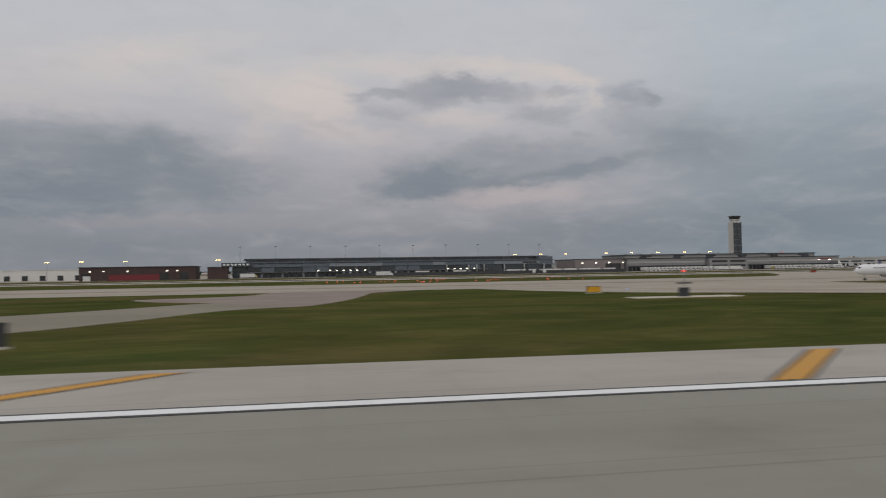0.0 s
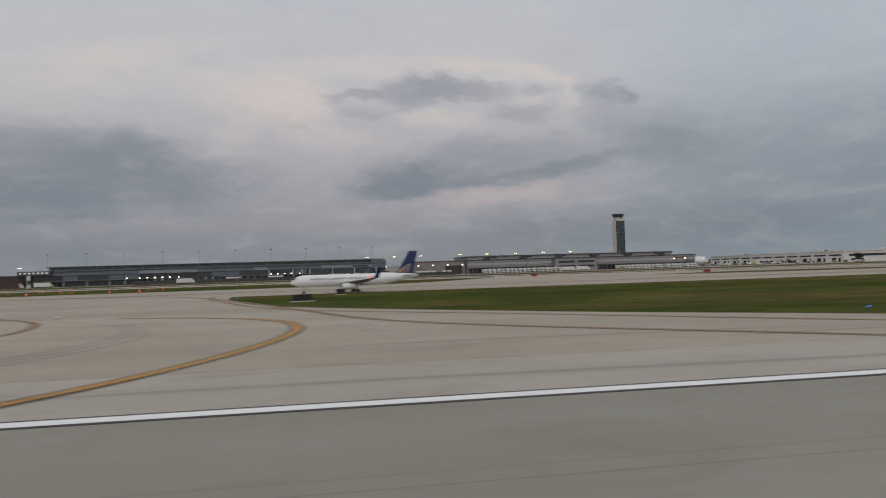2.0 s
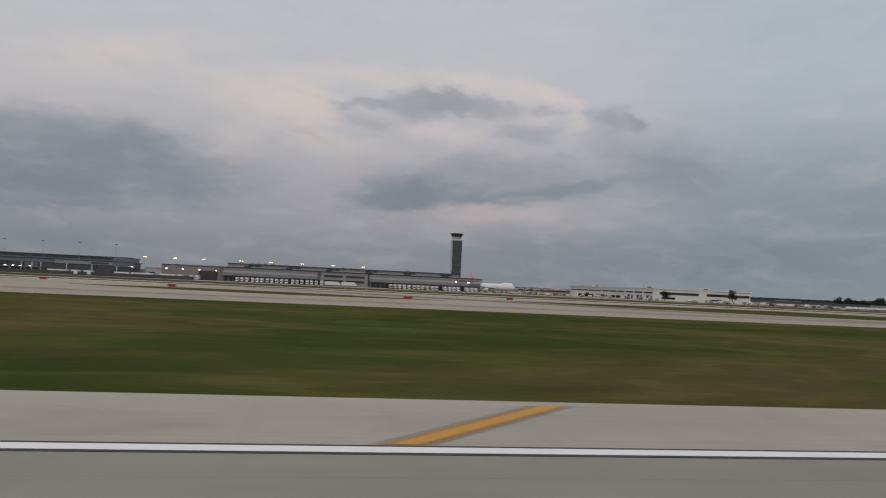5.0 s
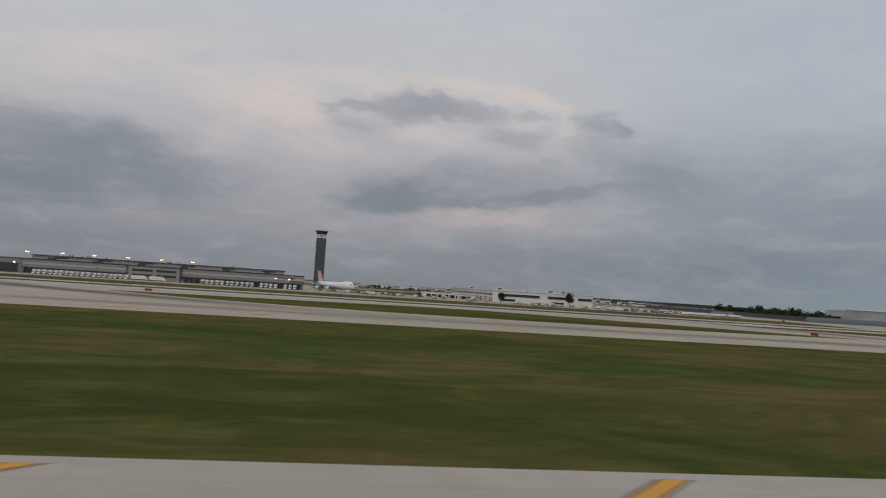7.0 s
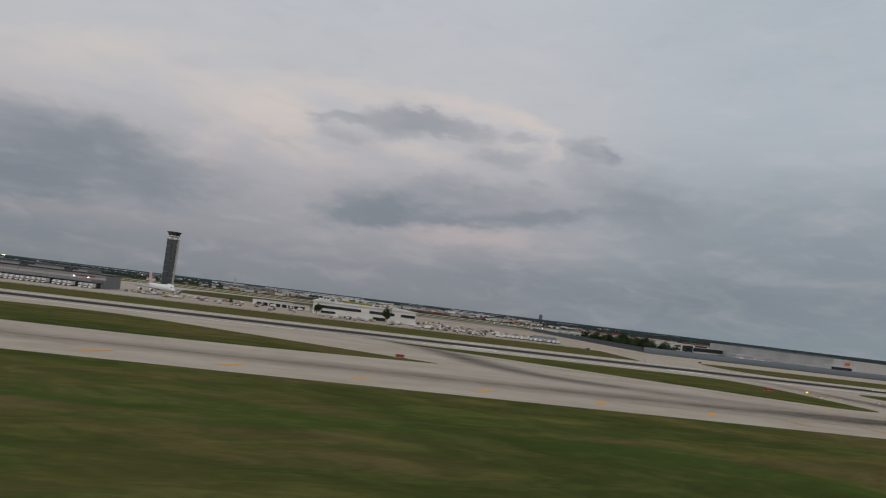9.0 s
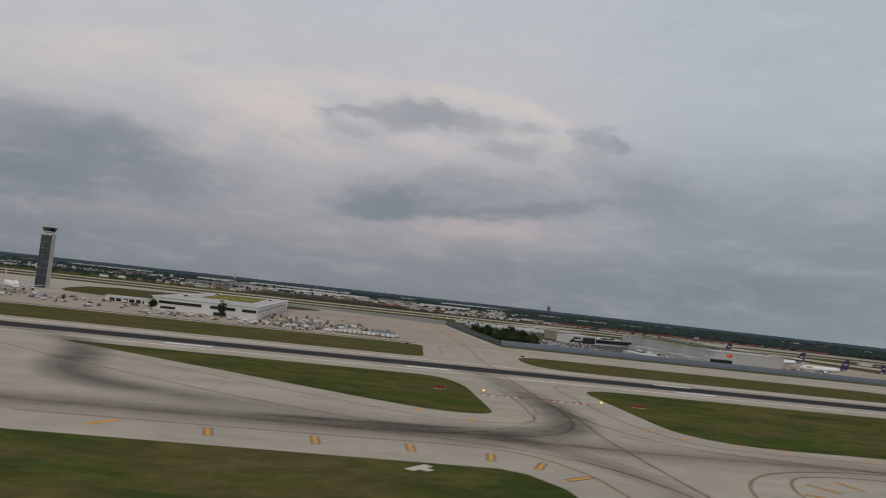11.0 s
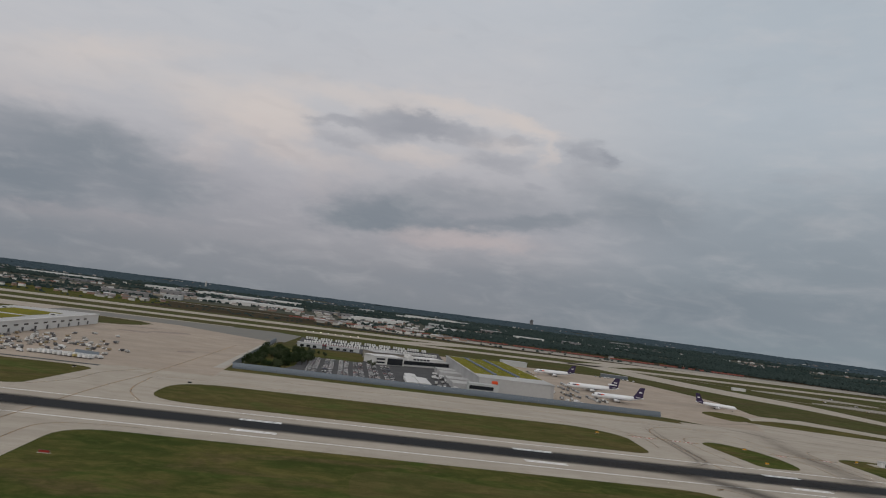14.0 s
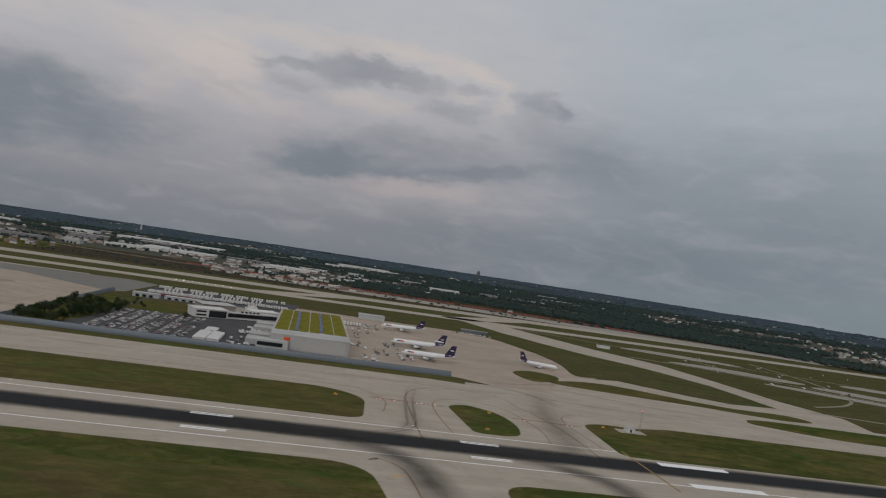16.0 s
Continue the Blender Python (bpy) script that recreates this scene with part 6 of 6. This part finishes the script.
bl = point_light("taxiway_lamp", 113, 58, .35, .07, LAMP_B, "small lit blue taxiway lamp", "taxiway edge lamps")
for x, y in ((139, 163), (122, 104), (204, 62), (240, 180), (64, 148), (330, 182), (420, 182)):
    copy_thing(bl, place(x, y, 0, 0))


def mast(x, y, h, label, group, lit=None, arms=1):
    t = thing("light_mast", x, y, 0, 0, label, "light mast", group)
    piece("pole", t, rod((0, 0, 0), (0, 0, h), .2, .1, 8), STEEL)
    slab("crossarm", t, -1.3, 1.3, -.2, .2, h - .3, h, STEEL_D)
    head = raw("lamp_head", box_v(-.5, .5, -.5, .4, -.3, .25), BOX_F, lit or STEEL_D)
    row("lamp_head", t, head, [(-.9, 0, h), (.9, 0, h)] if arms > 1 else [(0, 0, h)], "lit lamp head" if lit else "")
    return t


m0 = mast(-63, 702, 28, "tall unlit steel light mast behind a terminal", "unlit light masts")
for x in (-32, -1, 31, 62, 93, 124, 155, 185, 215):
    copy_thing(m0, place(x, 702, 0, 0))
y0m = mast(218, 800, 20, "steel mast with lit sodium floodlights", "lit floodlight masts", LAMP_Y, 2)
for x, y in ((247, 800), (275, 800), (314, 780), (343, 780), (374, 780), (405, 780), (435, 780), (-196, 700), (-160, 700), (-81, 690), (-230, 720), (150, 720), (182, 716), (214, 714)):
    copy_thing(y0m, place(x, y, (-3.5 if y < 745 else 0), 0))
d0 = thing("dock_lamp", 6, 678, 0, 0, "lit white lamp over a loading dock", "lamp", "dock lamps")
piece("bracket", d0, rod((0, 0, 0), (0, 0, 5.6), .08, .08, 6), STEEL_D)
slab("lamp", d0, -.6, .6, -.5, .3, 5.2, 6.0, LAMP_W)
for x in (16, 22, 28, 34, 40, 47, 124, 130, 136, 142, 149):
    copy_thing(d0, place(x, 679 + .095 * (x - 6), 0, 0))
for x, y in ((228, 706), (258, 702), (272, 702), (286, 703), (300, 703), (520, 712), (532, 712)):
    copy_thing(d0, place(x, y, 3.5, 0))

# low sheds, containers and ground gear between the terminals
shed(228, 758, 64, 40, 9, CLAD_LIGHT, ROOF_G, "low pale warehouse between two terminals", 0, bands=5)
shed(-330, 760, 130, 60, 10, WHITE_W, WHITE_R, "low white flat-roofed warehouse", 2, bands=8)
shed(668, 800, 40, 14, 5, WHITE_W, WHITE_R, "low white service building", 0, bands=5)
shed(1818, 1240, 22, 8, 4, WHITE_W, WHITE_R, "small white service building beside a taxiway", -12)
shed(1402, 1180, 40, 20, 7, CLAD_LIGHT, ROOF_G, "pale grey service building at the cargo apron", 0)
shed(1566, 1184, 42, 10, 4.5, FENCE_M, CLAD_GREY, "blue-grey steel shelter at the cargo apron", -8)
for i in range(9):
    copy_thing(dl, place(1548 + 7 * i, 1162 - 2 * i + rc.uniform(-4, 4), .05, rc.uniform(0, 90)))
shed(700, 800, 26, 12, 4.5, WHITE_W, ROOF_G, "low white service building", 4, bands=3)

# ---- the country beyond the airfield ----
rf = random.Random(21)
for i in range(40):
    az0 = radians(rf.uniform(-34, 26))
    dist = rf.uniform(1900, 4300)
    x, y = 1000 + dist * math.sin(az0), dist * math.cos(az0)
    if y < 1780:
        continue
    w, dp, h = rf.uniform(40, 150), rf.uniform(30, 80), rf.uniform(6, 11)
    wall, roof = rf.choice(((WHITE_W, WHITE_R), (CLAD_LIGHT, ROOF_G), (CREAM, ROOF_G), (CLAD_GREY, CLAD_GREY), (CLAD_MID, CLAD_GREY), (CLAD_MAUVE, ROOF_G)))
    shed(x - w / 2, y, w, dp, h, wall, roof, "pale flat-roofed warehouse beyond the airfield", rf.uniform(-6, 6), group="far warehouses", bands=4)
for x, y, w, d, h in ((-700, 2900, 300, 90, 9), (-250, 3400, 320, 120, 10), (520, 3300, 420, 150, 11), (760, 2620, 240, 90, 9), (1180, 2550, 160, 70, 8), (-1200, 3100, 300, 100, 10), (1450, 3900, 260, 90, 9)):
    shed(x, y, w, d, h, WHITE_W, WHITE_R, "very large white-roofed warehouse beyond the airfield", rf.uniform(-3, 3), group="far warehouses", bands=8)

TOWN = mat("town_ground", (.078, .078, .062), (.050, .060, .046), .95, .006, .08, .8, spec=.05)
area("town_ground", [(-4200, 2200), (-400, 2160), (900, 2240), (1500, 2150), (2400, 1920), (4200, 1740)] + [(600 + 8250 * math.sin(radians(a)), 8250 * math.cos(radians(a))) for a in range(60, -61, -6)], .045, TOWN, "grey-green ground under a far town", "ground")
# the railway with its red containers
t = thing("freight_train", 1000, 2060, 0, -13.5, "long freight train with faded red containers", "train")
wag = raw("container", box_v(0, 12.2, -1.3, 1.3, 1.1, 4.0), BOX_F, mat("container_red", (.27, .075, .055), (.20, .10, .085), .7, .02, .3, .7))
row("container", t, wag, [(13.6 * i, 0, 0) for i in range(86) if i % 9 != 7])
slab("wagon_deck", t, -4, 13.6 * 86, -1.2, 1.2, .3, 1.1, STEEL_D)
slab("track_bed", t, -500, 1500, -4, 4, -.1, .25, GRAVEL)

# houses of the town, too many to count
v, f, v2, f2 = [], [], [], []
for i in range(4600):
    a = radians(rf.uniform(-42, 52))
    d = 1900 + 5200 * rf.random() ** 1.5
    x, y = 1000 + d * math.sin(a), d * math.cos(a)
    if y < 1860 or noise.noise(Vector((x * .0022, y * .0034, 4.4))) < -.02 + (.16 if d > 3000 and x > 2300 else 0):
        continue
    w, dp, h = rf.uniform(8, 20), rf.uniform(7, 12), rf.uniform(3.5, 6)
    c, s = math.cos(rf.uniform(-.3, .3)), math.sin(rf.uniform(-.3, .3))
    o = len(v)
    pts = [(0, 0), (w, 0), (w, dp), (0, dp)]
    v += [(x + px * c - py * s, y + px * s + py * c, z) for z in (0, h) for px, py in pts]
    f += [tuple(k + o for k in q) for q in BOX_F[2:]]
    o2 = len(v2)
    v2 += [(x + px * c - py * s, y + px * s + py * c, z) for px, py, z in ((-.6, -.6, h), (w + .6, -.6, h), (w + .6, dp + .6, h), (-.6, dp + .6, h), (0, dp / 2, h + 2), (w, dp / 2, h + 2))]
    f2 += [tuple(k + o2 for k in q) for q in ((0, 1, 5, 4), (2, 3, 4, 5), (1, 2, 5), (3, 0, 4))]


def island_tint(name, stops):
    m = bpy.data.materials.new(name)
    m.use_nodes = True
    n = Nodes(m.node_tree)
    g = n.add("ShaderNodeNewGeometry")
    r = n.ramp(g.outputs["Random Per Island"], *stops)
    r.node.color_ramp.interpolation = "CONSTANT"
    p = m.node_tree.nodes["Principled BSDF"]
    n.link(r, p.inputs["Base Color"])
    p.inputs["Roughness"].default_value = .8
    return m


town = tagged(new("town_houses", raw("town_houses", v, f, island_tint("house_walls", ((0, (.46, .44, .41)), (.3, (.58, .57, .55)), (.55, (.26, .17, .13)), (.75, (.38, .33, .27)), (.9, (.66, .66, .65)))))), "small pale and brick houses of a far town", "houses", kind="stuff")
tagged(new("town_roofs", raw("town_roofs", v2, f2, island_tint("house_roofs", ((0, (.13, .12, .12)), (.35, (.20, .17, .15)), (.6, (.32, .32, .32)), (.8, (.5, .5, .5)), (.92, (.22, .09, .06)))))), "grey and brown roofs of a far town", "houses", kind="stuff")


def woods(name, count, d0, d1, a0, a1, r0, r1, h0, h1, seed, label, keep=None, power=1.3, leaf=WOODS):
    rw = random.Random(seed)
    v, f = [], []
    for i in range(count):
        a = radians(rw.uniform(a0, a1))
        d = d0 + (d1 - d0) * rw.random() ** power
        x, y = 1000 + d * math.sin(a), d * math.cos(a)
        if keep and not keep(x, y):
            continue
        if (x - 600) ** 2 + y * y > 8420 ** 2 or noise.noise(Vector((x * .0016, y * .0030, seed))) < -.16:
            continue
        r, h = rw.uniform(r0, r1) * (1 + d / 9000), rw.uniform(h0, h1)
        o, m = len(v), 7
        for k, (rr, zz) in enumerate(((1.0, .25), (.85, .68), (.42, .96))):
            for q in range(m):
                w = 2 * math.pi * (q + .5 * k) / m
                j = rw.uniform(.75, 1.2)
                v.append((x + math.cos(w) * r * rr * j, y + math.sin(w) * r * rr * j, h * zz * rw.uniform(.85, 1.1)))
        v.append((x, y, h))
        for k in range(2):
            for q in range(m):
                f.append((o + k * m + q, o + k * m + (q + 1) % m, o + (k + 1) * m + (q + 1) % m, o + (k + 1) * m + q))
        f += [(o + 2 * m + q, o + 2 * m + (q + 1) % m, o + 3 * m) for q in range(m)]
    return tagged(new(name, raw(name, v, f, leaf)), label, "trees", kind="stuff")


# leaf colours hold the haze: bluest at the horizon, fainter closer in
woods("far_woods", 26000, 4400, 8000, -46, 58, 9, 20, 7, 11, 1, "woods out to the horizon, haze put into their blue-green", power=.8, leaf=WOODS_HAZED)
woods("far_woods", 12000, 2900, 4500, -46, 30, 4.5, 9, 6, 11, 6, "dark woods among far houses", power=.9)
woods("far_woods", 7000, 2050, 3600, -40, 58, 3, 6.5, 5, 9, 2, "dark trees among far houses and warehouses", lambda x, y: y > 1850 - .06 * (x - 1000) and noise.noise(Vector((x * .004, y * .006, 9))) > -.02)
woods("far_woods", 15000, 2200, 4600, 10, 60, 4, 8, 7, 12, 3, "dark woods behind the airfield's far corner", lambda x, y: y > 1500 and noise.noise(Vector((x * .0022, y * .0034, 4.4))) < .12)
woods("hedge_trees", 520, 1760, 2000, -40, 40, 2, 4, 2, 5, 4, "low scrub along the airfield's far fence", lambda x, y: y > 1740)

rs = random.Random(8)
t = thing("water_tower", 200, 5200, 0, 0, "far slim tower on the horizon", "tower")
piece("shaft", t, rod((0, 0, 0), (0, 0, 42), 6, 5), CREAM)
t = thing("high_rise", 2860, 7000, 0, 0, "far grey high-rise on the horizon", "tower block")
slab("wall", t, -13, 13, -12, 12, 0, 50, CLAD_MID)
slab("top", t, -7, 7, -7, 7, 50, 57, CLAD_MID)
p0 = point_light("street_lamp", 600, 2600, 9, .45, LAMP_W, "lit white lamp in a far yard", "far lamps")
for i in range(26):
    copy_thing(p0, place(rs.uniform(-900, 2200), rs.uniform(1900, 3800), 0, 0))
for i in range(8):
    copy_thing(p0, place(1080 + 14 * i, 1452, -7.5, 0))
